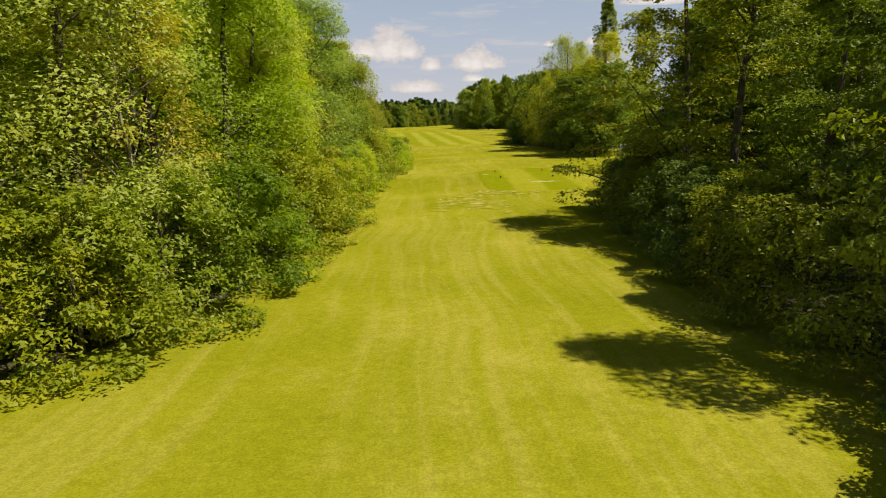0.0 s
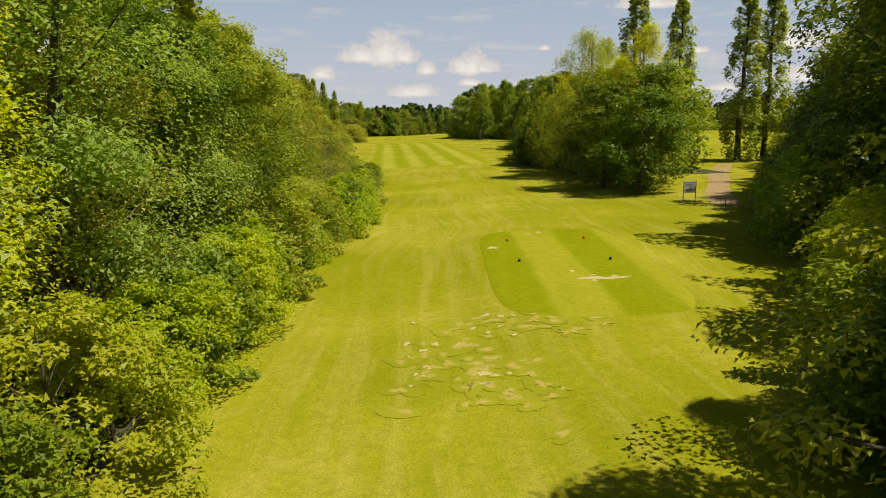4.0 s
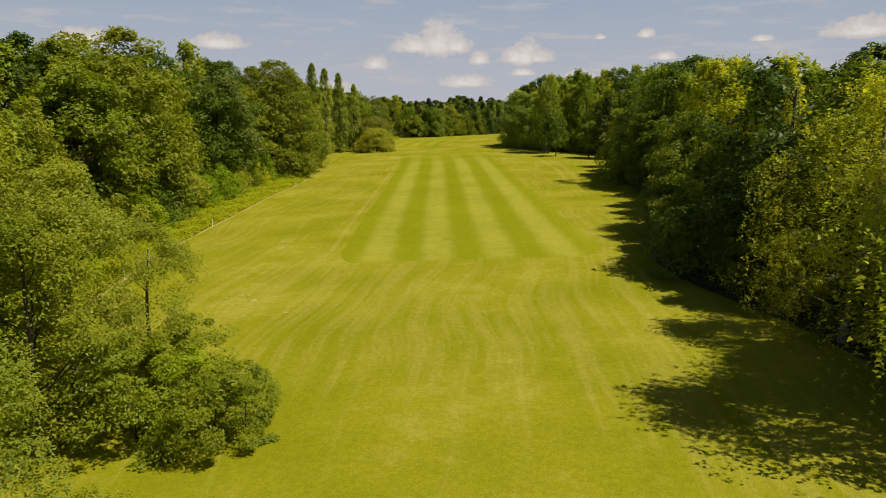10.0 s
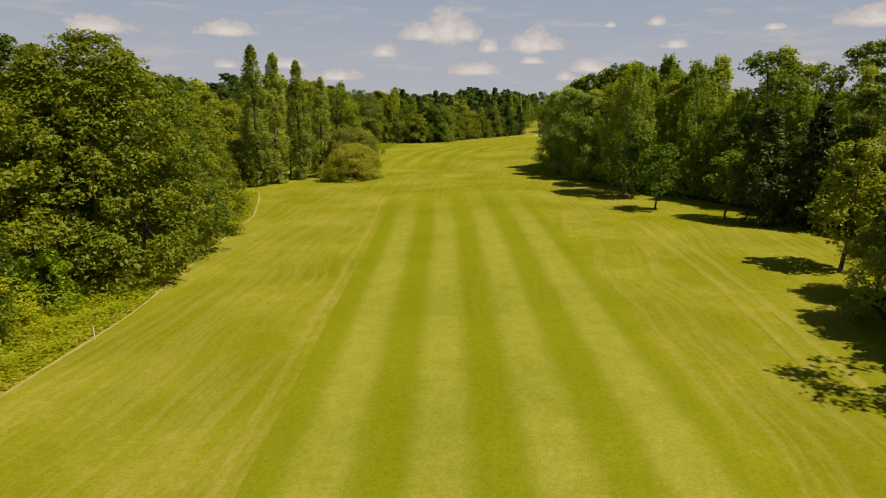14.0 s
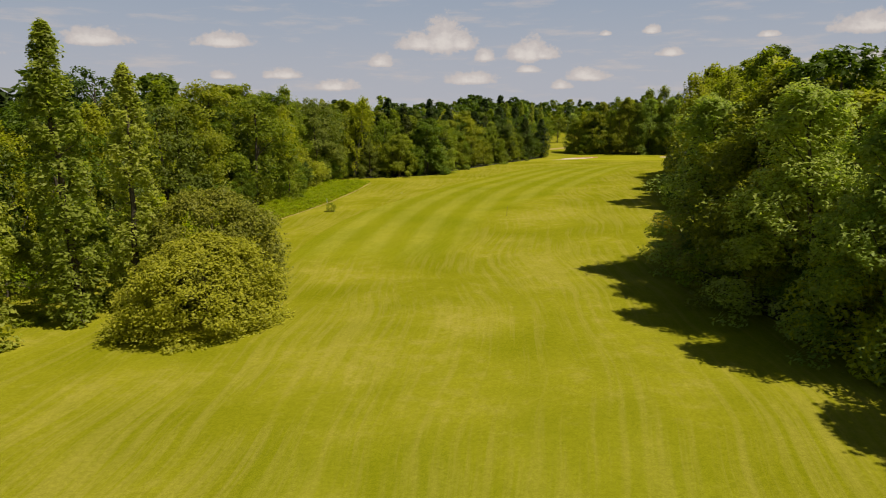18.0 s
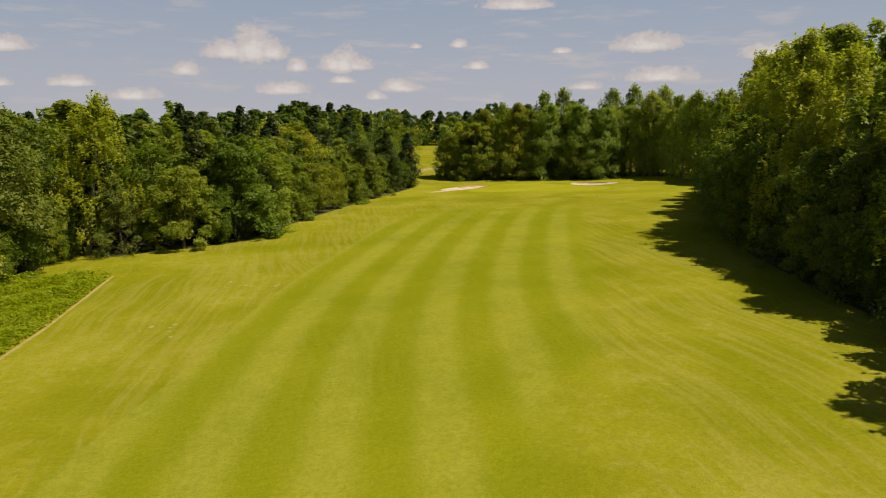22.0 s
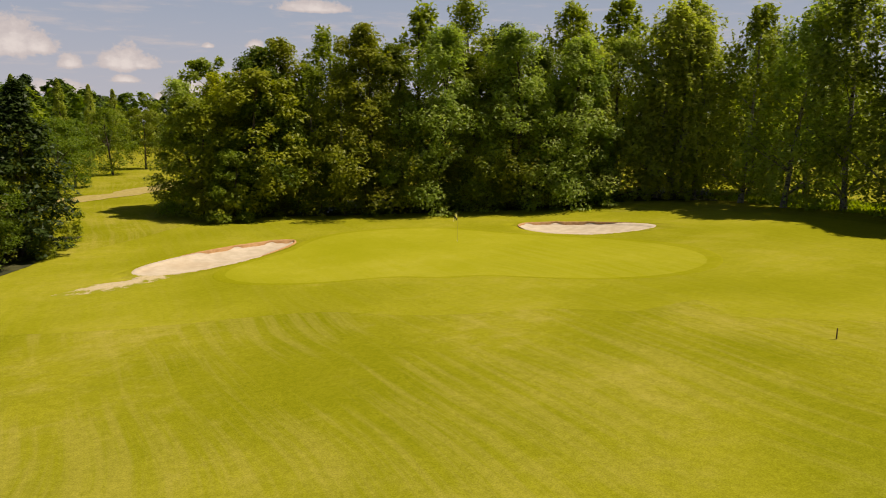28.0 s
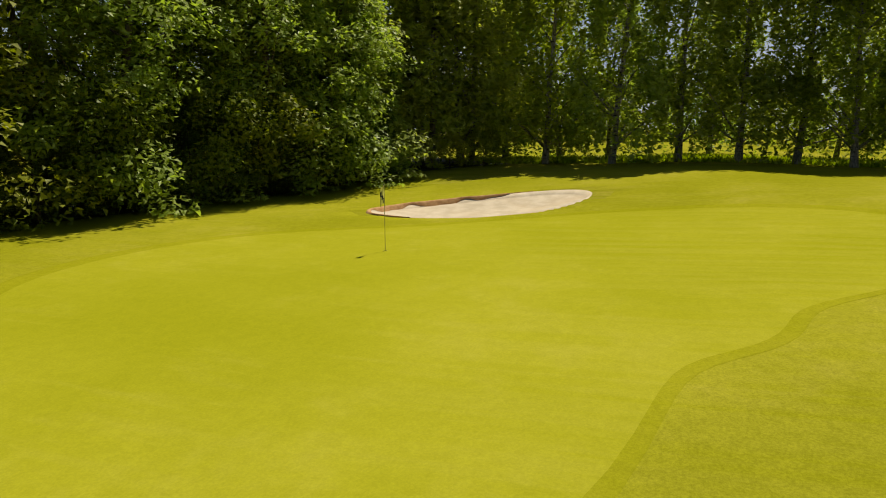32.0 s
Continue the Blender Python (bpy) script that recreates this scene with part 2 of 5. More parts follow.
def grass(dark, light, dry, streak=0.5, dry_amount=0.5, turn=-5.0, stripes=None, fine=1.0):
    """Mown turf: patches, blade grain, mowing streaks along the hole; stripes: (period, soft) across UV x."""
    def build(n):
        pos = n.add("ShaderNodeNewGeometry").outputs["Position"]
        patch = n.noise(pos, 0.11, 5.0, 0.6)
        mid = n.noise(pos, 0.9, 4.0, 0.6)
        grain = n.noise(pos, 22.0, 4.0, 0.75)
        lines = n.math("MULTIPLY", n.noise(n.add("ShaderNodeVectorMath", {0: stretched(n, 2.0, 0.07, turn), 1: n.add("ShaderNodeCombineXYZ", {0: n.math("MULTIPLY", n.noise(pos, 0.035, 2.0), 14.0)}).outputs[0]}, operation="ADD").outputs[0], 1.0, 4.0, 0.65), n.smooth(n.noise(pos, 0.06, 3.0), 0.3, 0.6, 0.75, 1.1))
        c = n.mix(n.smooth(patch, 0.3, 0.7), dark, light)
        base = n.mix(n.smooth(patch, 0.3, 0.7), ROUGH_D, ROUGH_L) if stripes else None
        c = n.mix(n.math("MULTIPLY", n.smooth(lines, 0.42, 0.66), streak), c, dry)
        fleck = n.noise(pos, 4.5, 4.0, 0.7)
        worn = n.smooth(n.math("ADD", n.math("MULTIPLY", mid, 0.5), n.math("MULTIPLY", patch, 0.5)), 0.5, 0.72)
        if stripes:
            base = n.mix(n.math("MULTIPLY", n.smooth(lines, 0.42, 0.66), 0.34), base, DRY)
            base = n.mix(n.math("MULTIPLY", worn, 0.6), base, DRY)
        c = n.mix(n.math("MULTIPLY", n.smooth(n.math("ADD", n.math("MULTIPLY", mid, 0.5), n.math("MULTIPLY", patch, 0.5)), 0.5, 0.72), dry_amount), c, dry)
        if stripes:
            uv = n.add("ShaderNodeUVMap", uv_map="run").outputs[0]
            sep = n.add("ShaderNodeSeparateXYZ", {0: uv})
            c = n.mix(n.smooth(sep.outputs[1], 0.0, 0.5), base, c)
            wav = n.math("MULTIPLY", n.math("SUBTRACT", n.noise(pos, 0.5, 3.0), 0.5), 0.55)
            u = n.math("ADD", sep.outputs[0], wav)
            s = n.math("SINE", n.math("MULTIPLY", u, 2 * math.pi / stripes[0]))
            f = n.smooth(s, -stripes[1], stripes[1])
            k = n.math("MULTIPLY", n.math("MULTIPLY", n.smooth(sep.outputs[1], 0.0, 1.0), stripes[2]), n.math("MULTIPLY", n.smooth(patch, 0.2, 0.55, 0.6, 1.0), n.smooth(mid, 0.3, 0.65, 0.62, 1.05)))
            c = n.mix(k, c, n.mix(f, dark, stripes[3]))
        g = n.mix(n.smooth(grain, 0.25, 0.75), tuple(1 - 0.26 * fine for v in (1, 1, 1)), tuple(1 + 0.2 * fine for v in (1, 1, 1)))
        c = n.add("ShaderNodeMix", {0: 1.0, 6: c, 7: g}, data_type="RGBA", blend_type="MULTIPLY").outputs[2]
        g = n.mix(n.smooth(fleck, 0.3, 0.7), tuple(1 - 0.1 * fine for v in (1, 1, 1)), (1 + 0.09 * fine, 1 + 0.08 * fine, 1 + 0.2 * fine))
        c = n.add("ShaderNodeMix", {0: 1.0, 6: c, 7: g}, data_type="RGBA", blend_type="MULTIPLY").outputs[2]
        finish(n, c, 0.9, n.math("ADD", n.math("MULTIPLY", grain, 0.5), n.math("MULTIPLY", n.noise(pos, 2.0), 0.6)), 0.3 * fine, 0.05, 0.0)
    return build


ROUGH_D, ROUGH_L, DRY = (0.19, 0.197, 0.008), (0.262, 0.254, 0.016), (0.35, 0.303, 0.06)
M_ROUGH = material("rough_grass", grass(ROUGH_D, ROUGH_L, DRY, 0.34, 0.6))
M_FAIRWAY = material("fairway_grass", grass((0.185, 0.203, 0.008), (0.25, 0.25, 0.012), (0.31, 0.28, 0.03), 0.2, 0.25, stripes=(4.25, 0.8, 0.6, (0.335, 0.322, 0.05))))
M_TEE = material("tee_grass", grass((0.175, 0.195, 0.005), (0.23, 0.235, 0.009), (0.30, 0.27, 0.03), 0.25, 0.3, stripes=(4.2, 0.35, 0.8, (0.275, 0.268, 0.02))))
M_GREEN = material("putting_grass", grass((0.265, 0.268, 0.012), (0.315, 0.308, 0.02), (0.35, 0.33, 0.04), 0.3, 0.6, 50.0, fine=0.4))
M_APRON = material("apron_grass", grass((0.222, 0.225, 0.01), (0.285, 0.278, 0.018), (0.345, 0.305, 0.05), 0.12, 0.5, 50.0, fine=0.8))
M_FRINGE = material("fringe_grass", grass((0.225, 0.23, 0.008), (0.275, 0.27, 0.014), (0.3, 0.27, 0.03), 0.1, 0.3, 50.0, fine=0.6))


def leaf_material(name, a, b, c, trans=0.34, gloss=0.5, vary=1.0):
    def build(n):
        oi = n.add("ShaderNodeObjectInfo").outputs["Random"]
        geo = n.add("ShaderNodeNewGeometry")
        isl = geo.outputs["Random Per Island"]
        big = n.noise(geo.outputs["Position"], 0.45, 3.0)
        col = n.mix(n.smooth(isl, 0.1, 0.9), a, b)
        col = n.mix(n.math("MULTIPLY", n.smooth(n.math("ADD", n.math("MULTIPLY", big, 0.7), n.math("MULTIPLY", oi, 0.4)), 0.42, 0.85), 0.75), col, c)
        tint = n.mix(oi, tuple(1 + vary * (v - 1) for v in (0.62, 0.74, 0.8)), tuple(1 + vary * (v - 1) for v in (1.18, 1.08, 0.95)))
        col = n.add("ShaderNodeMix", {0: 1.0, 6: col, 7: tint}, data_type="RGBA", blend_type="MULTIPLY").outputs[2]
        p = n.add("ShaderNodeBsdfPrincipled", {"Base Color": col, "Roughness": gloss, "Specular IOR Level": 0.2})
        bright = n.add("ShaderNodeMix", {0: 1.0, 6: col, 7: (1.5, 1.6, 0.6, 1.0)}, data_type="RGBA", blend_type="MULTIPLY").outputs[2]
        t = n.add("ShaderNodeBsdfTranslucent", {"Color": bright})
        m = n.add("ShaderNodeMixShader", {0: trans, 1: p.outputs[0], 2: t.outputs[0]})
        n.add("ShaderNodeOutputMaterial", {"Surface": m.outputs[0]})
    return material(name, build)


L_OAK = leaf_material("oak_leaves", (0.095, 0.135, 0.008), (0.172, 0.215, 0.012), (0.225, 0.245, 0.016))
L_LIME = leaf_material("bright_leaves", (0.25, 0.325, 0.013), (0.4, 0.455, 0.02), (0.47, 0.475, 0.028), 0.5)
L_BIRCH = leaf_material("birch_leaves", (0.2, 0.24, 0.022), (0.315, 0.35, 0.034), (0.36, 0.37, 0.046), 0.47, vary=0.6)
L_GOLD = leaf_material("golden_birch_leaves", (0.29, 0.305, 0.022), (0.43, 0.43, 0.034), (0.47, 0.45, 0.05), 0.55, vary=0.4)
L_SALLOW = leaf_material("sallow_leaves", (0.15, 0.165, 0.018), (0.265, 0.265, 0.032), (0.31, 0.295, 0.04), vary=0.15)
L_WILLOW = leaf_material("willow_leaves", (0.29, 0.29, 0.026), (0.46, 0.43, 0.045), (0.5, 0.45, 0.06), 0.42, vary=0.15)
L_GREY = leaf_material("poplar_leaves", (0.2, 0.275, 0.04), (0.33, 0.4, 0.08), (0.4, 0.455, 0.125), 0.5, 0.45, vary=0.5)
L_ASPEN = leaf_material("aspen_leaves", (0.23, 0.29, 0.045), (0.37, 0.43, 0.085), (0.44, 0.48, 0.13), 0.5, 0.45, vary=0.5)
L_PINE = leaf_material("conifer_needles", (0.035, 0.055, 0.008), (0.06, 0.085, 0.012), (0.08, 0.10, 0.014), 0.15)
L_BROWN = leaf_material("sparse_tawny_leaves", (0.25, 0.25, 0.02), (0.36, 0.35, 0.03), (0.38, 0.33, 0.055))
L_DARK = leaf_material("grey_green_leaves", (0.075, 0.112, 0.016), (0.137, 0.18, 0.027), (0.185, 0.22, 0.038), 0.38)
L_FAR = leaf_material("far_leaves", (0.069, 0.103, 0.014), (0.127, 0.161, 0.021), (0.172, 0.190, 0.023), 0.3)
L_POPLAR = leaf_material("grey_olive_leaves", (0.2, 0.235, 0.036), (0.33, 0.36, 0.062), (0.4, 0.42, 0.09), 0.52, vary=0.25)
L_MID = leaf_material("maple_leaves", (0.125, 0.175, 0.009), (0.22, 0.268, 0.014), (0.28, 0.295, 0.02))
L_REED = leaf_material("long_grass", (0.27, 0.32, 0.01), (0.4, 0.43, 0.014), (0.44, 0.41, 0.04), 0.5)


def bark(name, a, b, marks=None):
    def build(n):
        tc = n.add("ShaderNodeTexCoord").outputs["Object"]
        m = n.add("ShaderNodeMapping", {"Vector": tc, "Scale": (6, 6, 1.2)}).outputs[0]
        f = n.noise(m, 3.0, 5.0, 0.65)
        c = n.mix(n.smooth(f, 0.35, 0.7), a, b)
        if marks:
            k = n.noise(n.add("ShaderNodeMapping", {"Vector": tc, "Scale": (2, 2, 9)}).outputs[0], 1.0, 4.0)
            c = n.mix(n.smooth(k, 0.55, 0.62), c, marks)
        finish(n, c, 0.9, f, 0.6, 0.03)
    return material(name, build)


B_OAK = bark("oak_bark", (0.05, 0.04, 0.03), (0.13, 0.105, 0.08))
B_PALE = bark("pale_twigs", (0.2, 0.17, 0.12), (0.4, 0.35, 0.25))
B_BIRCH = bark("birch_bark", (0.12, 0.11, 0.095), (0.36, 0.34, 0.3), (0.04, 0.035, 0.03))


def plain(name, a, b, scale=8.0, rough=0.7, bump=0.2, **more):
    def build(n):
        tc = n.add("ShaderNodeTexCoord").outputs["Object"]
        f = n.noise(tc, scale, 5.0, 0.6)
        finish(n, n.mix(n.smooth(f, 0.3, 0.7), a, b), rough, f, bump, 0.01, **more)
    return material(name, build)


def sand_build(n):
    pos = n.add("ShaderNodeNewGeometry").outputs["Position"]
    f, g, big = n.noise(pos, 1.6, 4.0), n.noise(pos, 40.0, 3.0), n.noise(pos, 0.35, 3.0)
    c = n.mix(n.smooth(f, 0.3, 0.7), (0.46, 0.385, 0.29), (0.56, 0.48, 0.375))
    c = n.mix(n.math("MULTIPLY", n.smooth(big, 0.4, 0.7), 0.5), c, (0.46, 0.35, 0.23))
    rake = n.noise(stretched(n, 9.0, 0.6, 40.0), 1.0, 2.0)
    finish(n, c, 0.95, n.math("ADD", n.math("MULTIPLY", g, 0.3), n.math("ADD", n.math("MULTIPLY", rake, 0.35), f)), 0.35, 0.04, 0.1)


M_SAND = material("bunker_sand", sand_build)
M_LIP = plain("bunker_soil", (0.36, 0.19, 0.08), (0.5, 0.3, 0.14), 5.0, 0.95, 0.5)


def worn_build(a, c, scale, share, ragged=False):
    """Bare earth with the turf growing through it; ragged: more turf towards the rim, by UV x."""
    def build(n):
        pos = n.add("ShaderNodeNewGeometry").outputs["Position"]
        f, g = n.noise(pos, scale, 5.0, 0.65), n.noise(pos, scale * 5, 4.0, 0.7)
        col = n.mix(n.smooth(g, 0.3, 0.7), a, c)
        turf = n.math("ADD", n.math("MULTIPLY", f, 0.6), n.math("MULTIPLY", g, 0.4))
        if ragged:
            core = n.add("ShaderNodeSeparateXYZ", {0: n.add("ShaderNodeUVMap", uv_map="run").outputs[0]}).outputs[0]
            turf = n.math("ADD", turf, n.smooth(core, 0.0, 0.9, 0.26, -0.02))
        col = n.mix(n.smooth(turf, share, share + 0.1), col, n.mix(n.smooth(n.noise(pos, 0.11, 5.0, 0.6), 0.3, 0.7), ROUGH_D, ROUGH_L))
        finish(n, col, 0.95, g, 0.5, 0.02, 0.1)
    return build


M_PATH = material("trodden_earth", worn_build((0.24, 0.15, 0.09), (0.38, 0.26, 0.17), 0.9, 0.49))
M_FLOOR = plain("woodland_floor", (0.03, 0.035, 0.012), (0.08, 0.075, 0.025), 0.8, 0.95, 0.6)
M_SPILL = material("spilt_sand", worn_build((0.42, 0.34, 0.19), (0.55, 0.45, 0.29), 1.6, 0.64, True))
M_WORN = material("worn_soil", worn_build((0.36, 0.29, 0.12), (0.47, 0.39, 0.21), 4.0, 0.58, True))
M_SCUFF = material("scuffed_turf", worn_build((0.29, 0.24, 0.045), (0.36, 0.295, 0.08), 2.2, 0.5, True))
L_STRAW = leaf_material("dry_stems", (0.42, 0.33, 0.03), (0.55, 0.43, 0.05), (0.55, 0.38, 0.05), 0.4)
M_DRYSTRIP = plain("dry_cut_edge", (0.30, 0.23, 0.06), (0.40, 0.32, 0.11), 2.0, 0.95, 0.6)


# ---- building blocks ----
def part(name, mesh, mat, parent=None, label=""):
    if isinstance(mesh, bmesh.types.BMesh):
        data = bpy.data.meshes.new(name)
        mesh.to_mesh(data)
        mesh.free()
        mesh = data
    if mat is not None:
        mesh.materials.clear()
        mesh.materials.append(mat)
    ob = new(name, mesh)
    if parent is not None:
        ob.parent = parent
    if label:
        tagged(ob, label)
    return ob


def mesh_of(name, verts, faces, smooth=False):
    """verts (n, 3) and quads or triangles (m, k) as arrays."""
    me = bpy.data.meshes.new(name)
    verts, faces = np.asarray(verts, np.float32), np.asarray(faces, np.int32)
    k = faces.shape[1]
    me.vertices.add(len(verts))
    me.vertices.foreach_set("co", verts.ravel())
    me.loops.add(faces.size)
    me.loops.foreach_set("vertex_index", faces.ravel())
    me.polygons.add(len(faces))
    me.polygons.foreach_set("loop_start", np.arange(len(faces), dtype=np.int32) * k)
    me.polygons.foreach_set("use_smooth", np.full(len(faces), smooth))
    me.update(calc_edges=True)
    return me


def grid_faces(rows, cols, wrap=False):
    i, j = np.meshgrid(np.arange(rows - 1), np.arange(cols if wrap else cols - 1), indexing="ij")
    a, b = i * cols + j, i * cols + (j + 1) % cols
    return np.stack([a, b, b + cols, a + cols], -1).reshape(-1, 4)


# ---- ground ----
def spread(lo, hi, fine, far):
    mid = np.arange(lo, hi + 0.01, fine)
    out = [fine]
    while sum(out) < far:
        out.append(out[-1] * 1.35)
    side = np.cumsum(out)
    return np.concatenate([lo - side[::-1], mid, hi + side])


def build_ground():
    xs, ys = spread(-62, 92, 2.0, 2600), spread(-16, 470, 2.0, 3200)
    xs = np.union1d(xs[(xs < 0) | (xs > 58)], np.arange(0, 58, 0.6))
    ys = np.union1d(ys[(ys < 386) | (ys > 428)], np.arange(386, 428, 0.6))
    ys = np.union1d(ys[(ys < 39) | (ys > 62)], np.arange(39, 62, 0.5))
    xs = np.union1d(xs[((xs < 7) | (xs > 21)) & ((xs < 35) | (xs > 46))], np.concatenate([np.arange(7, 21, 0.25), np.arange(35, 46, 0.25)]))
    ys = np.union1d(ys[(ys < 402) | (ys > 416)], np.arange(402, 416, 0.25))
    gx, gy = np.meshgrid(xs, ys)
    z = height(gx, gy) - 0.04 * step(-oval(gx, gy, GREEN), -0.97, -0.9)
    for b in BUNKERS:
        z = z - 0.3 * step(-oval(gx, gy, b), -0.96, -0.86)
    v = np.stack([gx, gy, z], -1).reshape(-1, 3)
    ob = part("ground", mesh_of("ground", v, grid_faces(len(ys), len(xs)), True), M_ROUGH)
    tagged(ob, "mown yellow-green rough grass sloping gently to one side", "grass", kind="structure")


def sheet(name, left, right, ys, lift, mat, cols=24, fade=None):
    """A strip of turf between two edge lines, laid on the ground, with metres across as UV x."""
    rows = []
    us = np.linspace(0, 1, cols)
    for y in ys:
        a, b = left(y), right(y)
        x = a + (b - a) * us
        rows.append(np.stack([x, np.full(cols, y), height(x, y) + lift], -1))
    v = np.array(rows)
    v[0, :, 2] -= 0.06   # the border is tucked under the rough
    v[-1, :, 2] -= 0.06
    v[:, 0, 2] -= 0.06
    v[:, -1, 2] -= 0.06
    me = mesh_of(name, v.reshape(-1, 3), grid_faces(len(ys), cols), True)
    return me, v


def with_run(me, run):
    uv = me.uv_layers.new(name="run")
    idx = np.zeros(len(me.loops), np.int32)
    me.loops.foreach_get("vertex_index", idx)
    uv.data.foreach_set("uv", np.asarray(run, np.float32)[idx].ravel())


build_ground()
STRIPE = smoothed([(60, 3.0), (117, -2.3), (136, -4.0), (207, -9.7), (223, -11.6), (265, -15.0)])
SECOND_L = smoothed([(240, -27), (266, -27), (285, -26.8), (302, -25), (317, -22.6), (333, -18.3), (362, -8), (388, 4), (410, 14)])
SECOND_R = smoothed([(240, -14), (265, -11.5), (289, -9.2), (297, -5.5), (307, 2.3), (321, 7), (345, 16), (373, 26), (400, 36)])


def build_fairways():
    ys = np.concatenate([[119.8, 119.9, 120.1, 120.4, 120.8, 121.3], np.arange(122, 262, 1.0)])
    mid = lambda y: float(along(STRIPE, y))
    near = lambda y: min(1.0, math.sqrt(max(0.0, (y - 119.8) / 2.6)))
    me, v = sheet("fairway", lambda y: mid(y) - 7.6 * (0.8 + 0.2 * near(y)), lambda y: mid(y) + 11.6 * (0.8 + 0.2 * near(y)), ys, 0.02, M_FAIRWAY)
    fade = step(-v[..., 1], -248, -185) * step(v[..., 1], 118, 121.5) * step(-(v[..., 0] - along(STRIPE, v[..., 1])), -11.6, -9.4)
    with_run(me, np.stack([v[..., 0] - along(STRIPE, v[..., 1]) + 1.2, fade], -1).reshape(-1, 2))
    tagged(part("fairway", me, M_FAIRWAY), "striped mown fairway in light and dark green bands", "fairway", kind="structure")
    ys = np.arange(264, 388, 1.0)
    me, v = sheet("fairway", lambda y: float(along(SECOND_L, y)) - 3.2 * float(step(-y, -312, -285)), lambda y: float(along(SECOND_R, y)), ys, 0.02, M_FAIRWAY, 40)
    lean = np.cos(np.arctan(np.gradient(along(SECOND_L, ys), ys)))[:, None]
    fade = 0.6 * step(v[..., 1], 263, 274) * step(-v[..., 1], -388, -355) * step(along(SECOND_R, v[..., 1]) - v[..., 0], 0.3, 5.0)
    with_run(me, np.stack([((v[..., 0] - along(SECOND_L, v[..., 1])) * lean - 3.5) * 4.25 / 4.6, fade], -1).reshape(-1, 2))
    tagged(part("fairway", me, M_FAIRWAY), "striped fairway bending towards the green", "fairway", kind="structure")
    ang = np.linspace(0, 2 * math.pi, 80, endpoint=False)
    edge = (np.abs(np.cos(ang)) ** 5 + np.abs(np.sin(ang)) ** 5) ** -0.2
    r = np.linspace(0.0005, 0.97, 16)[:, None] * edge
    x, y = TEE[0] + TEE[2] * r * np.cos(ang), TEE[1] + TEE[3] * r * np.sin(ang)
    z = height(x, y) + 0.02
    z[-1] -= 0.06
    me = mesh_of("tee_box", np.stack([x, y, z], -1).reshape(-1, 3), grid_faces(16, 80, True), True)
    with_run(me, np.stack([x - 4.3, np.full_like(x, 1.0)], -1).reshape(-1, 2))
    tagged(part("tee_box", me, M_TEE), "raised mown tee box in darker green", "tee box", kind="structure")


build_fairways()


def disc(name, spec, lift, mat, grow=1.0, rings=14, seg=90, inner=0.0004, tuck=0.0):
    ang = np.linspace(0, 2 * math.pi, seg, endpoint=False)
    if spec is GREEN:
        cx, cy, a, b, c, s = spec[0], spec[1], 1.0, 1.0, 1.0, 0.0
        wob = green_edge(ang)
    else:
        cx, cy, a, b, turn, amp, phase = spec
        c, s = math.cos(radians(turn)), math.sin(radians(turn))
        wob = 1 + amp * np.sin(3 * ang + phase)
    v = []
    for r in np.linspace(inner, 1, rings):
        u, w = a * grow * r * wob * np.cos(ang), b * grow * r * wob * np.sin(ang)
        x, y = cx + u * c - w * s, cy + u * s + w * c
        z = height(x, y) + lift
        if spec not in BUNKERS:
            z = z - sum(0.5 * step(-oval(x, y, q), -1.0, -0.95) for q in BUNKERS)
        v.append(np.stack([x, y, z], -1))
    v = np.array(v)
    v[-1, :, 2] -= tuck
    me = mesh_of(name, v.reshape(-1, 3), grid_faces(rings, seg, True), True)
    return part(name, me, mat)


tagged(disc("green_surround", GREEN, 0.01, M_APRON, 2.3, 40, inner=0.4, tuck=0.06), "even mown grass round the putting green", "grass", kind="structure")
tagged(disc("putting_green", GREEN, 0.02, M_GREEN, 1.0, 24), "smooth closely mown putting green", "green", kind="structure")
tagged(disc("green_fringe", GREEN, 0.02, M_FRINGE, 1.06, 9, inner=1 / 1.06, tuck=0.05), "darker collar of grass round the putting green", "fringe", kind="structure")
def bank(spec):
    """The cut edge of bare earth, deep on the side away from the fairway and thin towards it."""
    cx, cy, a, b, turn, amp, phase = spec
    c, s = math.cos(radians(turn)), math.sin(radians(turn))
    ang = np.linspace(0, 2 * math.pi, 120, endpoint=False)
    wob = 1 + amp * np.sin(3 * ang + phase)
    ex, ey = a * np.cos(ang) * c - b * np.sin(ang) * s, a * np.cos(ang) * s + b * np.sin(ang) * c
    far = np.clip((ex * 0.45 + ey * 0.9) / np.hypot(ex, ey), 0, 1)
    deep = 0.002 + (0.07 + 0.025 * np.sin(ang * 11) + 0.015 * np.sin(ang * 23)) * far
    rows = []
    for k in np.linspace(0, 1, 6):
        r = (1.016 - deep * (1 - k)) * wob
        x, y = cx + ex * r, cy + ey * r
        z = height(x, y) + 0.036 + 0.09 * far * math.sin(k * math.pi) ** 0.5 - 0.05 * (k == 1) - 0.07 * (far < 0.05)
        rows.append(np.stack([x, y, z], -1))
    return part("bunker_lip", mesh_of("bunker_lip", np.array(rows).reshape(-1, 3), grid_faces(6, 120, True), True), M_LIP)


for spec in BUNKERS:
    bunker = disc("sand_bunker", spec, 0.03, M_SAND, 1.04, 24, tuck=0.3)
    tagged(bunker, "pale sand bunker with a bare earth lip", "bunker", kind="structure")
    rim = bank(spec)
    tagged(rim, "strip of bare brown earth round the sand")
    rim.parent = bunker


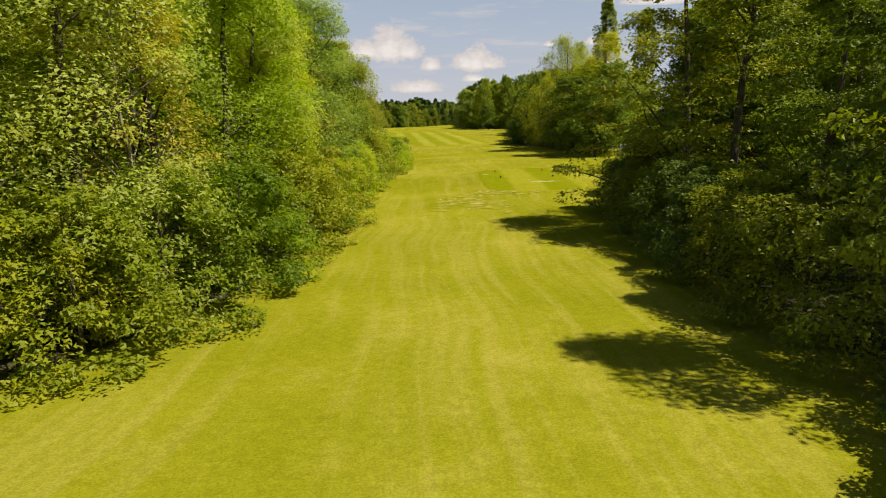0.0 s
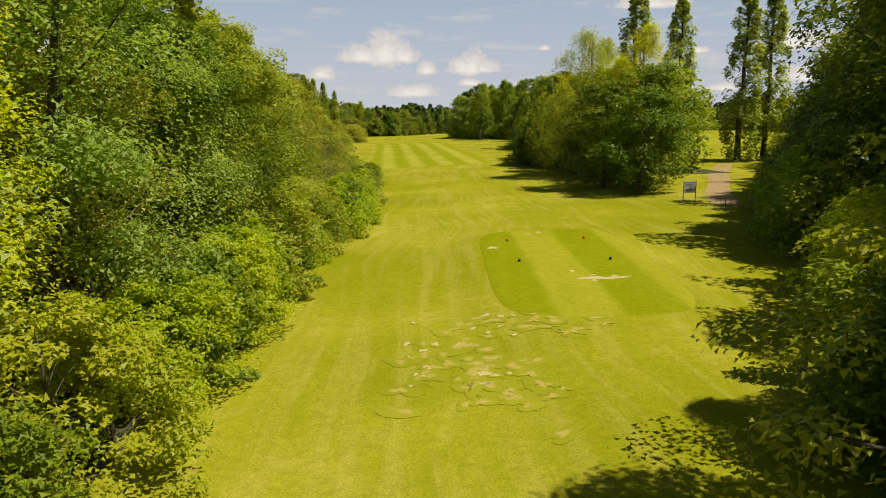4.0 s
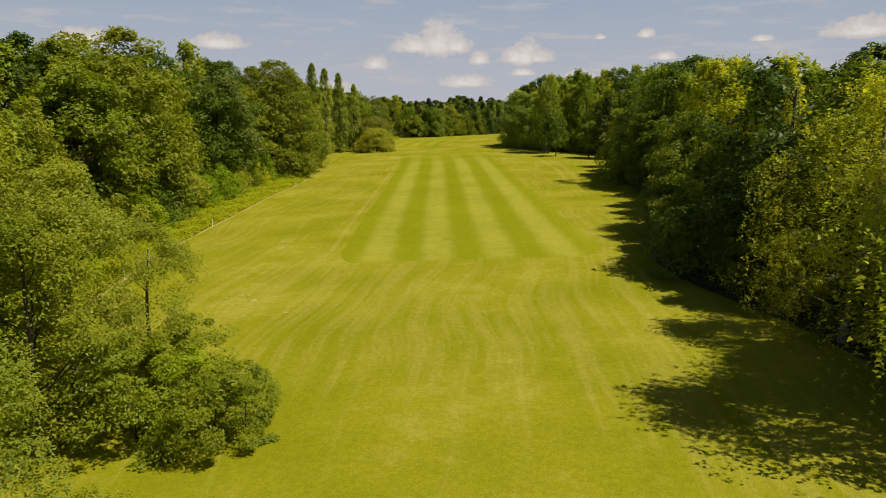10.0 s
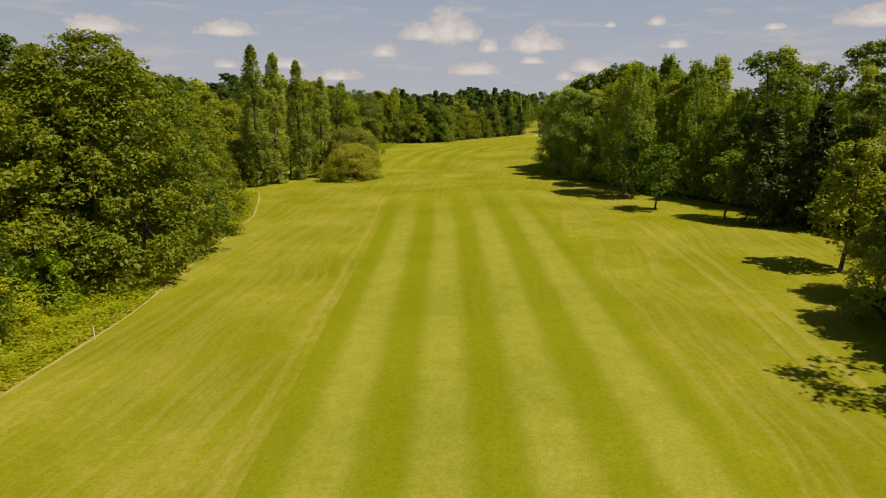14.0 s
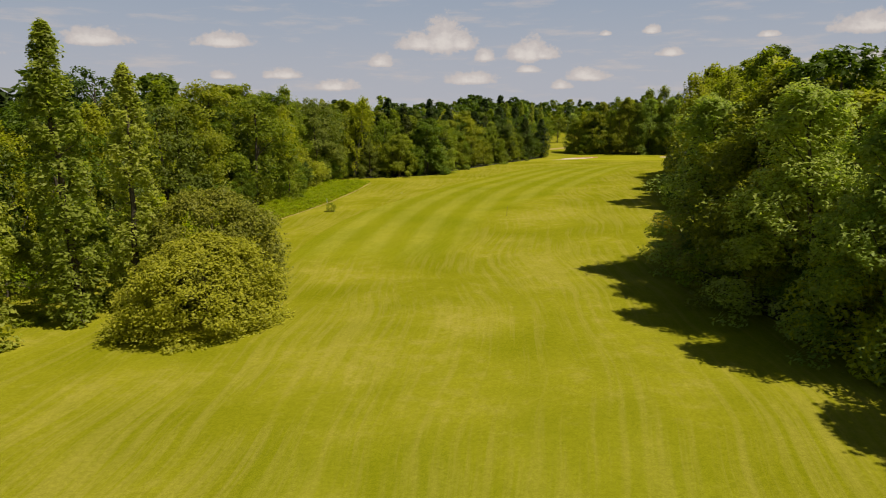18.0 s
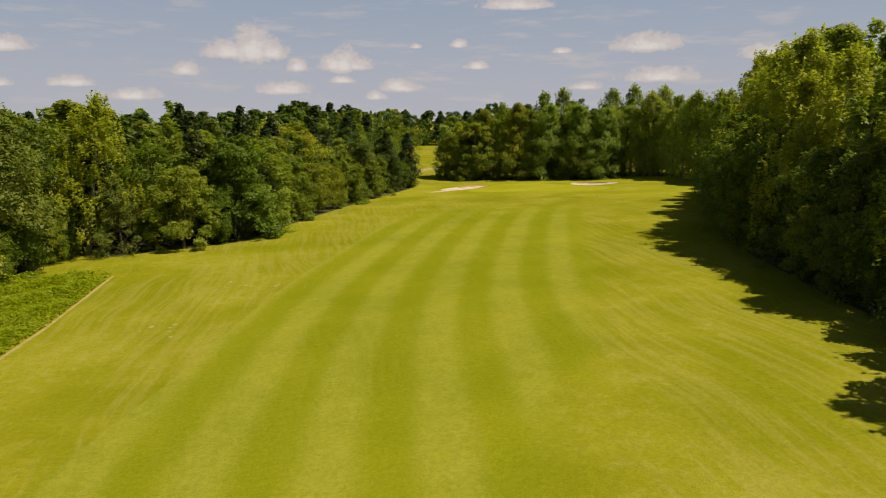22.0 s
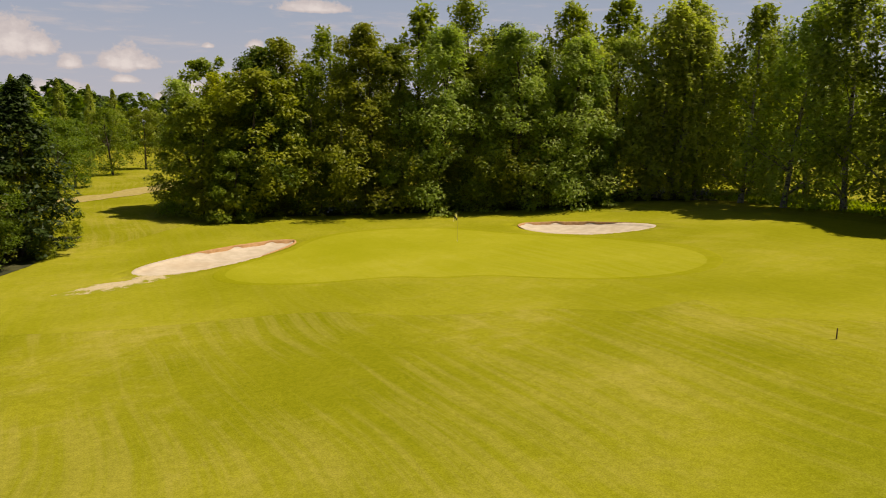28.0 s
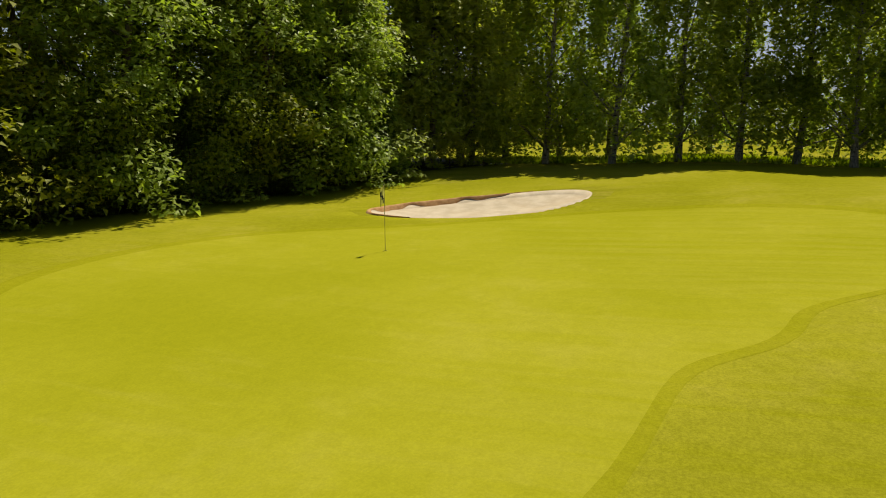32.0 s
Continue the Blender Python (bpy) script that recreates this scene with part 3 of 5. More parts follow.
def ribbon(name, line, half, lift, mat, label, category, wob=0.0, seed=1):
    """A flat strip along a line, laid on the ground, with uneven edges."""
    line = np.array(line, float)
    run = np.concatenate([[0], np.cumsum(np.hypot(*np.diff(line, axis=0).T))])
    s = np.arange(0, run[-1], 0.8)
    x, y = np.interp(s, run, line[:, 0]), np.interp(s, run, line[:, 1])
    d = unit2(np.gradient(np.stack([x, y], -1), axis=0))
    rng = np.random.default_rng(seed)
    rows = []
    for k in np.linspace(-1, 1, 5):
        w = half * k * (1 + wob * np.convolve(rng.normal(size=len(s)), np.ones(5) / 5, "same"))
        px, py = x + d[:, 1] * w, y - d[:, 0] * w
        rows.append(np.stack([px, py, height(px, py) + lift], -1))
    me = mesh_of(name, np.array(rows).reshape(-1, 3), grid_faces(5, len(s)), True)
    return tagged(part(name, me, mat), label, category, kind="structure")


def unit2(v):
    return v / np.maximum(np.linalg.norm(v, axis=-1, keepdims=True), 1e-9)


EDGE_A = [(-21.3, 111), (-21.8, 114), (-23.5, 122), (-25, 137), (-26.5, 158), (-27.3, 175), (-30, 192), (-33, 212), (-37, 225), (-40, 233)]
EDGE_B = [(-40.5, 276), (-39, 281), (-36, 296), (-34.7, 304), (-34.3, 320), (-34.6, 337)]
for edge in (EDGE_A, EDGE_B):
    ribbon("cut_edge", edge, 0.12, 0.02, M_DRYSTRIP, "thin line of dry cut earth beside the long grass", "edge", 0.6)
M_CUTTINGS = material("grass_cuttings", grass((0.235, 0.225, 0.02), (0.29, 0.27, 0.03), (0.36, 0.31, 0.07), 0.4, 0.6))
for off in (0.0, 1.5):
    ribbon("wheel_track", [(9.3 + off, 203), (10.0 + off, 191), (10.5 + off, 181), (10.4 + off, 171), (10.2 + off, 163)], 0.3, 0.012, M_CUTTINGS, "pale wheel track along the rough", "track", 0.2, 5)
ribbon("cuttings_line", [(float(along(STRIPE, y)) - 7.9, y) for y in range(124, 228, 4)], 0.22, 0.014, M_CUTTINGS, "thin pale line of grass cuttings along the fairway", "track", 0.2, 6)
ribbon("dirt_path", [(19.5, 66), (22, 74), (26.5, 85), (30.5, 95), (36, 107)], 1.0, 0.02, M_PATH, "pale trodden dirt path leading between the trees", "path", 0.35)
ribbon("dry_bank", [(-8, 448), (2, 450), (9, 456), (18, 470)], 2.4, 0.03, M_DRYSTRIP, "bank of dry straw-coloured grass beyond the green", "bank", 0.3)

# ---- trees ----
UP = np.array([0, 0, 1.0])


def unit(v):
    return v / np.maximum(np.linalg.norm(v, axis=-1, keepdims=True), 1e-9)


def leaves_mesh(name, pos, out, size, rng, droop=0.2, width=0.62, tri=False):
    """One kite-shaped leaf spray at each place, turned roughly outwards."""
    n = len(pos)
    nrm = unit(out * 0.55 + rng.normal(size=(n, 3)) * 0.45 + UP * 0.8)
    axis = unit(np.cross(nrm, rng.normal(size=(n, 3))) - UP * droop)
    axis = unit(axis - nrm * (axis * nrm).sum(-1, keepdims=True))
    side = np.cross(nrm, axis)
    s = (size * rng.uniform(0.65, 1.35, n))[:, None]
    bend = nrm * s * 0.16
    a, b = pos - axis * s * 0.5, pos + axis * s * 0.5
    l, r = pos + side * s * width * 0.5 - bend, pos - side * s * width * 0.5 - bend
    k = 3 if tri else 4
    v = np.stack([a - side * s * width * 0.45, b, a + side * s * width * 0.55 + axis * s * 0.25] if tri else [a, l, b, r], 1).reshape(-1, 3)
    return mesh_of(name, v, np.arange(k * n).reshape(n, k))


def tube(points, radii, seg=7):
    points = np.asarray(points, float)
    d = unit(np.gradient(points, axis=0))
    ref = np.where(np.abs(d[:, 2:3]) > 0.9, [[1.0, 0, 0]], [[0, 0, 1.0]])
    p = unit(np.cross(d, ref))
    q = np.cross(d, p)
    ang = np.linspace(0, 2 * math.pi, seg, endpoint=False)
    v = points[:, None] + (p[:, None] * np.cos(ang)[None, :, None] + q[:, None] * np.sin(ang)[None, :, None]) * np.asarray(radii)[:, None, None]
    return v.reshape(-1, 3), grid_faces(len(points), seg, True)


def joined(name, pieces):
    vs, fs, k = [], [], 0
    for v, f in pieces:
        vs.append(v)
        fs.append(f + k)
        k += len(v)
    return mesh_of(name, np.concatenate(vs), np.concatenate(fs), True)


PROFILE = {
    "round": lambda h: np.sqrt(np.maximum(0, 1 - ((h - 0.45) / 0.58) ** 2)),
    "tall": lambda h: np.interp(h, [0, 0.15, 0.4, 0.7, 0.9, 1], [0.85, 0.97, 1.0, 0.82, 0.5, 0.15]),
    "birch": lambda h: np.interp(h, [0, 0.2, 0.45, 0.75, 0.93, 1], [0.8, 1.0, 0.95, 0.6, 0.28, 0.06]),
    "skirt": lambda h: np.interp(h, [0, 0.18, 0.45, 0.75, 1], [1.0, 1.0, 0.74, 0.4, 0.08]),
    "column": lambda h: np.interp(h, [0, 0.05, 0.25, 0.55, 0.8, 0.94, 1], [0.8, 0.95, 1.0, 0.95, 0.75, 0.42, 0.12]),
    "cone": lambda h: np.interp(h, [0, 0.1, 0.6, 1], [0.85, 1.0, 0.55, 0.05]),
    "dome": lambda h: np.sqrt(np.maximum(0.02, 1 - (h * 0.97) ** 2.2)),
}


def make_tree(kind, seed, tall, wide, base, shape, leaf, clumps, per, mat, trunk_mat, droop=0.2, clump=0.26, limbs=9, lean=0.05, thick=None, tri=False, split=0, flat=None, bough=0.0):
    """One tree at the origin: trunk, branches and crown. base: where the crown begins, as a share of the height."""
    rng = np.random.default_rng(seed)
    h = rng.uniform(0.0, 1.0, clumps) ** (0.85 if shape != "dome" else 0.9)
    h[:3] = (0.96, 0.9, 0.84)
    R = PROFILE[shape](h) * wide
    ang = rng.uniform(0, 2 * math.pi, clumps) + np.arange(clumps) * 2.4
    fr = np.sqrt(rng.uniform(0.12 if shape != "dome" else 0.6, 1.0, clumps)) * 0.92
    low = tall * base
    sway = np.array([rng.normal() * lean, rng.normal() * lean]) * tall
    bulge = 1 if shape == "column" else 1 + 0.16 * np.sin(ang * 2 + rng.uniform(0, 6)) + 0.1 * np.sin(ang * 3 + h * 7 + rng.uniform(0, 6))
    cen = np.stack([np.cos(ang) * R * fr * bulge + sway[0] * h, np.sin(ang) * R * fr * bulge + sway[1] * h, low + h * (tall - low) * 0.97], -1)
    if bough:   # clumps gather on the outer and upper side of a few large boughs
        nb = max(7, clumps // 7)
        fr2 = np.sqrt(rng.uniform(0.3, 1.0, nb)) * 0.84
        b = np.stack([np.cos(ang[:nb]) * R[:nb] * fr2 * bulge[:nb] + sway[0] * h[:nb], np.sin(ang[:nb]) * R[:nb] * fr2 * bulge[:nb] + sway[1] * h[:nb], low + h[:nb] * (tall - low) * 0.92], -1)
        of = np.arange(clumps) % nb
        away = unit(b - np.stack([sway[0] * h[:nb], sway[1] * h[:nb], b[:, 2] - wide * 0.3], -1))
        bunch = b[of] + unit(rng.normal(size=(clumps, 3)) * 0.8 + away[of] * 0.5 + UP * 0.35) * (wide * bough * rng.uniform(0.45, 1.0, clumps))[:, None] * np.array([1, 1, 0.75])
        cen = np.where((rng.random(clumps) < 0.5)[:, None], bunch, cen)
        h = np.clip((cen[:, 2] - low) / (tall - low), 0, 1)
    cr = wide * clump * rng.uniform(0.65, 1.35, clumps) * np.interp(h, [0, 0.7, 1], [1.0, 0.9, 0.6])
    k = np.repeat(np.arange(clumps), per)
    d = unit(rng.normal(size=(len(k), 3)) + UP * 0.25)
    rad = cr[k] * rng.uniform(0.35, 1.08, len(k)) ** 0.6
    squash = np.array([1, 1, flat or (0.78 if shape not in ("birch", "column") else 1.0)])
    if shape == "birch":   # leaves hang in strands below each clump
        strand = np.arange(len(k)) % max(6, per // 7) + k * per
        strand = np.unique(strand, return_inverse=True)[1]
        sd = unit(rng.normal(size=(strand.max() + 1, 3)) + UP * 0.2) * rng.uniform(0.4, 1.05, (strand.max() + 1, 1))
        hang = rng.uniform(0.03, 0.13, strand.max() + 1) * tall
        pos = cen[k] + sd[strand] * cr[k][:, None] * np.array([1.1, 1.1, 0.8]) + rng.normal(size=(len(k), 3)) * 0.06
        pos[:, 2] -= hang[strand] * rng.random(len(k))
    else:
        pos = cen[k] + d * rad[:, None] * squash
    pos[:, 2] = np.maximum(pos[:, 2], 0.12 + 0.1 * rng.random(len(k)))
    axis = np.stack([sway[0] * h, sway[1] * h, cen[:, 2] - wide * 0.3], -1)
    out = unit(d * 0.6 + unit(cen - axis)[k] * 0.6)
    crown = leaves_mesh("crown", pos, out, leaf, rng, droop, tri=tri)
    top = low + (tall - low) * 0.86
    zs = np.linspace(-0.15, top, 9)
    f = zs / tall
    wig = np.cumsum(rng.normal(size=(9, 2)) * 0.012 * tall, 0) * np.minimum(1, f[:, None] * 2)
    line = np.stack([sway[0] * f + wig[:, 0] * 0.5, sway[1] * f + wig[:, 1] * 0.5, zs], -1)
    r0 = thick or 0.011 * tall + 0.05
    pieces = [tube(line, r0 * np.interp(f, [-0.02, 0.02, 0.1, 1], [1.5, 1.2, 1.0, 0.16]), 9)]
    br = []
    order = rng.permutation(clumps)[:limbs]
    for c in order:
        start = max(low * 0.6, cen[c, 2] - np.hypot(*cen[c, :2]) * rng.uniform(0.6, 1.1))
        start = min(start, top * 0.92)
        p0 = np.array([np.interp(start, zs, line[:, i]) for i in range(3)])
        mid = (p0 + cen[c]) / 2 + rng.normal(size=3) * 0.05 * wide + UP * 0.06 * wide
        ts = np.linspace(0, 1, 6)[:, None]
        pts = (1 - ts) ** 2 * p0 + 2 * ts * (1 - ts) * mid + ts ** 2 * cen[c]
        rr = r0 * 0.42 * (1 - start / tall * 0.6)
        br.append(tube(pts, rr * np.linspace(1, 0.2, 6), 5))
    trunk = joined("trunk", pieces + br[split:])
    return {"trunk": trunk, "limbs": [joined("limb", [p]) for p in br[:split]], "crown": crown, "mat": mat, "bark": trunk_mat, "tall": tall, "kind": kind}


def place_tree(model, name, x, y, turn, scale, label, category="tree", group="", lift=0.0, stretch=1.0):
    root = new(name)
    root.matrix_world = Matrix.LocRotScale((x, y, float(height(x, y)) + lift), Euler((0, 0, turn)), (scale, scale, scale * stretch))
    tagged(root, label, category, group)
    for key, me in [("trunk", model["trunk"]), ("crown", model["crown"])] + [("limb", p) for p in model["limbs"]]:
        if not me.materials:
            me.materials.append(model["mat"] if key == "crown" else model["bark"])
        ob = new(key, me)
        ob.parent = root
    return root


def library():
    lib = {}
    def add(key, *a, **k):
        lib.setdefault(key, []).append(make_tree(*a, **k))
    for s in range(3):   # large broadleaved trees seen close
        add("near", "tree", 10 + s, 11.0, 3.6, 0.03, "tall", 0.125, 170, 190, (L_LIME, L_LIME, L_ASPEN)[s], B_OAK, clump=0.25, bough=0.34, limbs=14, split=5, tri=True)
    for s in range(3):
        add("near_dark", "tree", 110 + s, 11.0, 3.8, 0.0, "tall", 0.145, 150, 170, (L_MID, L_OAK, L_BIRCH)[s], B_OAK, clump=0.22, limbs=12, split=3, tri=True, flat=0.8, bough=0.34)
    add("near_tawny", "tree", 14, 11.0, 3.4, 0.06, "tall", 0.12, 120, 190, L_BROWN, B_PALE, clump=0.2, limbs=70, split=6, tri=True, thick=0.11)
    for s in range(3):   # layered sprays close to the start on the shaded side
        add("layered", "tree", 90 + s, 11.0, 4.9, 0.0, "skirt", 0.15, 130, 165, (L_MID, L_OAK, L_MID)[s], B_OAK, clump=0.18, limbs=16, split=5, tri=True, flat=0.36)
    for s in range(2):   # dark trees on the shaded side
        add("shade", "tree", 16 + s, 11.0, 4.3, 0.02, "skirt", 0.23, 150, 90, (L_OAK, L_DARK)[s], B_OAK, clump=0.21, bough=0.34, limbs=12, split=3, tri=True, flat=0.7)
    for s in range(2):   # grey-green trees by the green
        add("grey", "tree", 96 + s, 14.0, 4.9, 0.0, "skirt", 0.24, 220, 95, (L_GREY, L_OAK)[s], B_OAK, clump=0.19, bough=0.34, limbs=12, split=3, tri=True, flat=0.75)
    for s in range(3):   # shrubs seen close
        add("shrub", "shrub", 20 + s, 3.6, 2.1, 0.02, "dome", 0.21, 55, 60, (L_LIME, L_MID, L_BIRCH)[s], B_OAK, clump=0.3, limbs=5, thick=0.06, tri=True)
    for s in range(3):   # shrubs along the start, seen from a few metres
        add("near_shrub", "shrub", 120 + s, 3.6, 2.1, 0.02, "dome", 0.12, 70, 135, (L_MID, L_MID, L_LIME)[s], B_OAK, clump=0.26, limbs=6, thick=0.05, tri=True, flat=0.6)
    for s in range(2):   # the close shrubs again, with shade put into darker leaf colours
        add("shaded_shrub", "shrub", 125 + s, 3.6, 2.1, 0.02, "dome", 0.12, 70, 135, (L_OAK, L_DARK)[s], B_OAK, clump=0.26, limbs=6, thick=0.05, tri=True, flat=0.6)
    for s in range(4):   # round oaks and maples
        add("oak", "tree", 30 + s, 11.0, 4.3, 0.07, "round", 0.28, 140, 72, (L_OAK, L_MID, L_OAK, L_DARK)[s], B_OAK, clump=0.21, bough=0.36, limbs=12, split=3, tri=True, flat=0.75)
    for s in range(4):
        add("birch", "tree", 40 + s, 14.0, 3.9, 0.1, "birch", 0.28, 120, 88, (L_BIRCH, L_GOLD, L_BIRCH, L_BIRCH)[s], B_BIRCH, droop=0.9, clump=0.2, limbs=16, tri=True, split=4)
    for s in range(2):   # birches passed close by
        add("fine_birch", "tree", 160 + s, 15.0, 4.6, 0.12, "birch", 0.15, 150, 150, L_GOLD, B_BIRCH, droop=0.9, clump=0.22, limbs=20, tri=True, split=6)
    for s in range(3):   # sparser birches with clear trunks
        add("open_birch", "tree", 140 + s, 16.0, 4.4, 0.1, "birch", 0.33, 150, 84, (L_BIRCH, L_GREY, L_POPLAR)[s], B_BIRCH, droop=0.9, clump=0.24, limbs=18, thick=0.19, tri=True, split=5)
    for s in range(5):
        add("wood", "tree", 50 + s, 13.0, 3.7, 0.04, ("tall", "birch", "round", "tall", "birch")[s], 0.34, 110, 64, (L_BIRCH, L_BIRCH, L_OAK, L_DARK, L_BIRCH)[s], B_OAK, clump=0.22, bough=(0.34, 0, 0.36, 0.34, 0)[s], limbs=6, tri=True, droop=(0.2, 0.8, 0.2, 0.2, 0.8)[s])
    for s in range(2):
        add("poplar", "tree", 60 + s, 22.0, 2.0, 0.02, "column", 0.36, 190, 55, L_POPLAR, B_OAK, flat=1.7, clump=0.27, limbs=10, lean=0.02, tri=True)
    for s in range(2):
        add("pine", "tree", 65 + s, 12.0, 3.4, 0.02, "cone", 0.36, 150, 48, L_PINE, B_OAK, clump=0.24, limbs=8, lean=0.02, tri=True)
    for s in range(2):
        add("willow", "shrub", 70 + s, 6.0, 4.4, 0.0, "dome", 0.18, 300, 95, (L_WILLOW, L_SALLOW)[s], B_OAK, clump=0.18, limbs=4, thick=0.12)
    for s in range(2):   # broad trees with skirts down to the grass
        add("chestnut", "tree", 150 + s, 18.0, 7.0, 0.0, "dome", 0.33, 480, 75, L_OAK, B_OAK, clump=0.16, limbs=8, tri=True, flat=0.6, bough=0.27)
    for s in range(3):
        add("hazel", "tree", 155 + s, 10.0, 4.0, 0.0, "dome", 0.29, 180, 70, (L_BIRCH, L_MID, L_MID)[s], B_OAK, clump=0.19, limbs=6, tri=True, flat=0.7, bough=0.28)
    for s in range(2):
        add("sapling", "tree", 75 + s, 5.2, 1.7, 0.28, "round", 0.22, 50, 50, L_MID, B_OAK, clump=0.3, limbs=7, thick=0.07, split=5)
    for s in range(4):
        add("back", "tree", 80 + s, 13.0, 4.2, 0.02, ("tall", "round", "tall", "cone")[s], 0.85, 70, 26, (L_FAR, L_OAK, L_BIRCH, L_PINE)[s], B_OAK, clump=0.3, limbs=0, tri=True)
    for s in range(4):
        add("distant", "tree", 85 + s, 13.0, 4.2, 0.02, ("tall", "round", "tall", "cone")[s], 1.25, 50, 15, (L_FAR, L_OAK, L_BIRCH, L_PINE)[s], B_OAK, clump=0.3, limbs=0, tri=True)
    return lib


LIB = library()
RNG = np.random.default_rng(7)
WORDS = {
    "near": ("roadside_tree", "leafy green tree at the wood's edge", "tree"), "near_dark": ("maple_tree", "dense green broadleaved tree at the wood's edge", "tree"), "near_tawny": ("tawny_tree", "sparse tawny-green tree with bare twigs", "tree"),
    "shrub": ("shrub", "dense green shrub growing down to the grass", "shrub"), "oak": ("oak_tree", "round-crowned dark green broadleaved tree", "tree"),
    "fine_birch": ("birch_tree", "tall golden-green weeping birch beside the oaks", "tree"), "birch": ("birch_tree", "weeping birch with pale bark and hanging twigs", "tree"), "wood": ("woodland_tree", "tall green tree standing among the woodland", "tree"),
    "poplar": ("poplar_tree", "tall narrow columnar poplar", "tree"), "pine": ("conifer_tree", "dark green conifer with low branches", "tree"),
    "chestnut": ("chestnut_tree", "broad green tree with leafy skirts reaching the grass", "tree"), "hazel": ("hazel_tree", "rounded light green tree growing down to the grass", "tree"),
    "willow": ("willow_bush", "rounded yellow-green willow bush", "bush"), "sapling": ("young_tree", "young light green tree on a thin trunk", "tree"),
    "back": ("background_tree", "green tree deep in the wood", "tree"),
    "near_shrub": ("shrub", "leafy lime-green shrub spreading over the grass edge", "shrub"),
    "shaded_shrub": ("shrub", "green shrub under the trees, leaf colour darkened for their shade", "shrub"),
    "layered": ("edge_tree", "broadleaved tree with layered sprays over deep shade", "tree"),
    "grey": ("whitebeam_tree", "tall grey-green broadleaved tree in leaf", "tree"),
    "open_birch": ("birch_tree", "tall birch with a clear trunk and drooping crown", "tree"),
    "shade": ("edge_tree", "dark green tree on the shaded edge of the wood", "tree"),
}


def tree(key, x, y, tall=None, group="", index=None, stretch=1.0, label=""):
    models = LIB[key]
    m = models[int(RNG.integers(len(models))) if index is None else index]
    s = (tall or m["tall"] * RNG.uniform(0.85, 1.12)) / m["tall"] / stretch
    name, words, cat = WORDS[key]
    return place_tree(m, name, x, y, RNG.uniform(0, 6.28), s, label or words, cat, group or cat + "s of the wood", stretch=stretch)


def belt(line, side, tall, rows, group):
    """Trees along an edge line of (x, y). side: +1 the wood lies to the right of the line, -1 to its left.
    tall: heights along y. rows: (setback, spacing, jitter, share of the height, kinds)."""
    line = np.array(line, float)
    seg = np.hypot(*np.diff(line, axis=0).T)
    run = np.concatenate([[0], np.cumsum(seg)])
    for back, gap, jit, share, kinds in rows:
        for s in np.arange(gap * 0.4, run[-1], gap):
            s = min(max(s + RNG.uniform(-jit, jit), 0), run[-1])
            x, y = np.interp(s, run, line[:, 0]), np.interp(s, run, line[:, 1])
            i = min(np.searchsorted(run, s, "right") - 1, len(seg) - 1)
            d = (line[i + 1] - line[i]) / seg[i]
            nx, ny = (d[1], -d[0]) if side > 0 else (-d[1], d[0])
            b = back + RNG.uniform(-jit, jit) * 0.5
            h = float(along(tall, y)) * share * RNG.uniform(0.84, 1.1)
            tree(kinds[int(RNG.integers(len(kinds)))], x + nx * b, y + ny * b, h, group)
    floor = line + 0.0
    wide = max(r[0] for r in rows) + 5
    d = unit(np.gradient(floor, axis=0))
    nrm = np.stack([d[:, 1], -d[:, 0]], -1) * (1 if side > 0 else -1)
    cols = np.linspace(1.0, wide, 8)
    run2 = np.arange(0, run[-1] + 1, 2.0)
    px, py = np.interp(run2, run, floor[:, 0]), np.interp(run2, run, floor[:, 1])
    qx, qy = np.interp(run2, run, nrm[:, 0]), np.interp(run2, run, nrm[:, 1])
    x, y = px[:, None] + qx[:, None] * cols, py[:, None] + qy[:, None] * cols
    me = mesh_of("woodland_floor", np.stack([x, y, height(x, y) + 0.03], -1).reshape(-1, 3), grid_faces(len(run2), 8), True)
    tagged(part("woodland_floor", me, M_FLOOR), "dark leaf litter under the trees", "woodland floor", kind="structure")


LEFT_A = [(-11, -2), (-10.3, 7.5), (-6.9, 13.5), (-5.0, 19), (-4.8, 30), (-4.8, 44), (-5.2, 52), (-4.5, 63), (-4.4, 74), (-5.6, 80), (-6.5, 90)]
TALL_A = [(0, 10.8), (40, 11.2), (52, 10.2), (62, 9.2), (70, 8.4), (78, 7.7), (86, 7.6), (92, 6)]
belt(LEFT_A[:6], -1, TALL_A, [(1.2, 2.3, 0.5, 0.33, ("near_shrub",)), (4.0, 3.5, 0.6, 1.0, ("near", "near", "near_tawny")), (9.0, 5.0, 1.0, 1.25, ("near", "wood"))], "left wood near the tee")
belt(LEFT_A[5:], -1, TALL_A, [(0.9, 2.4, 0.5, 0.36, ("near_shrub", "shrub")), (3.6, 3.6, 0.6, 0.95, ("near_dark", "near_dark", "near_tawny")), (8.5, 5.0, 1.0, 1.4, ("near_dark", "wood"))], "left wood near the tee")
belt([(-18, -4), (-18, 40), (-20, 78)], -1, [(0, 14), (80, 13)], [(0, 6.5, 1.5, 1.0, ("wood",)), (8, 8, 2, 1.05, ("back",))], "left wood near the tee")
for x, y, h, i in ((-7.4, 94.6, 2.6, 0), (-9.0, 95.6, 2.8, 2), (-6.9, 96.0, 2.2, 1), (-10, 95, 3.4, 0), (-9.4, 97.6, 3.2, 1)):
    tree("near_shrub", x, y, h, "shrubs at the wood's corner", i)
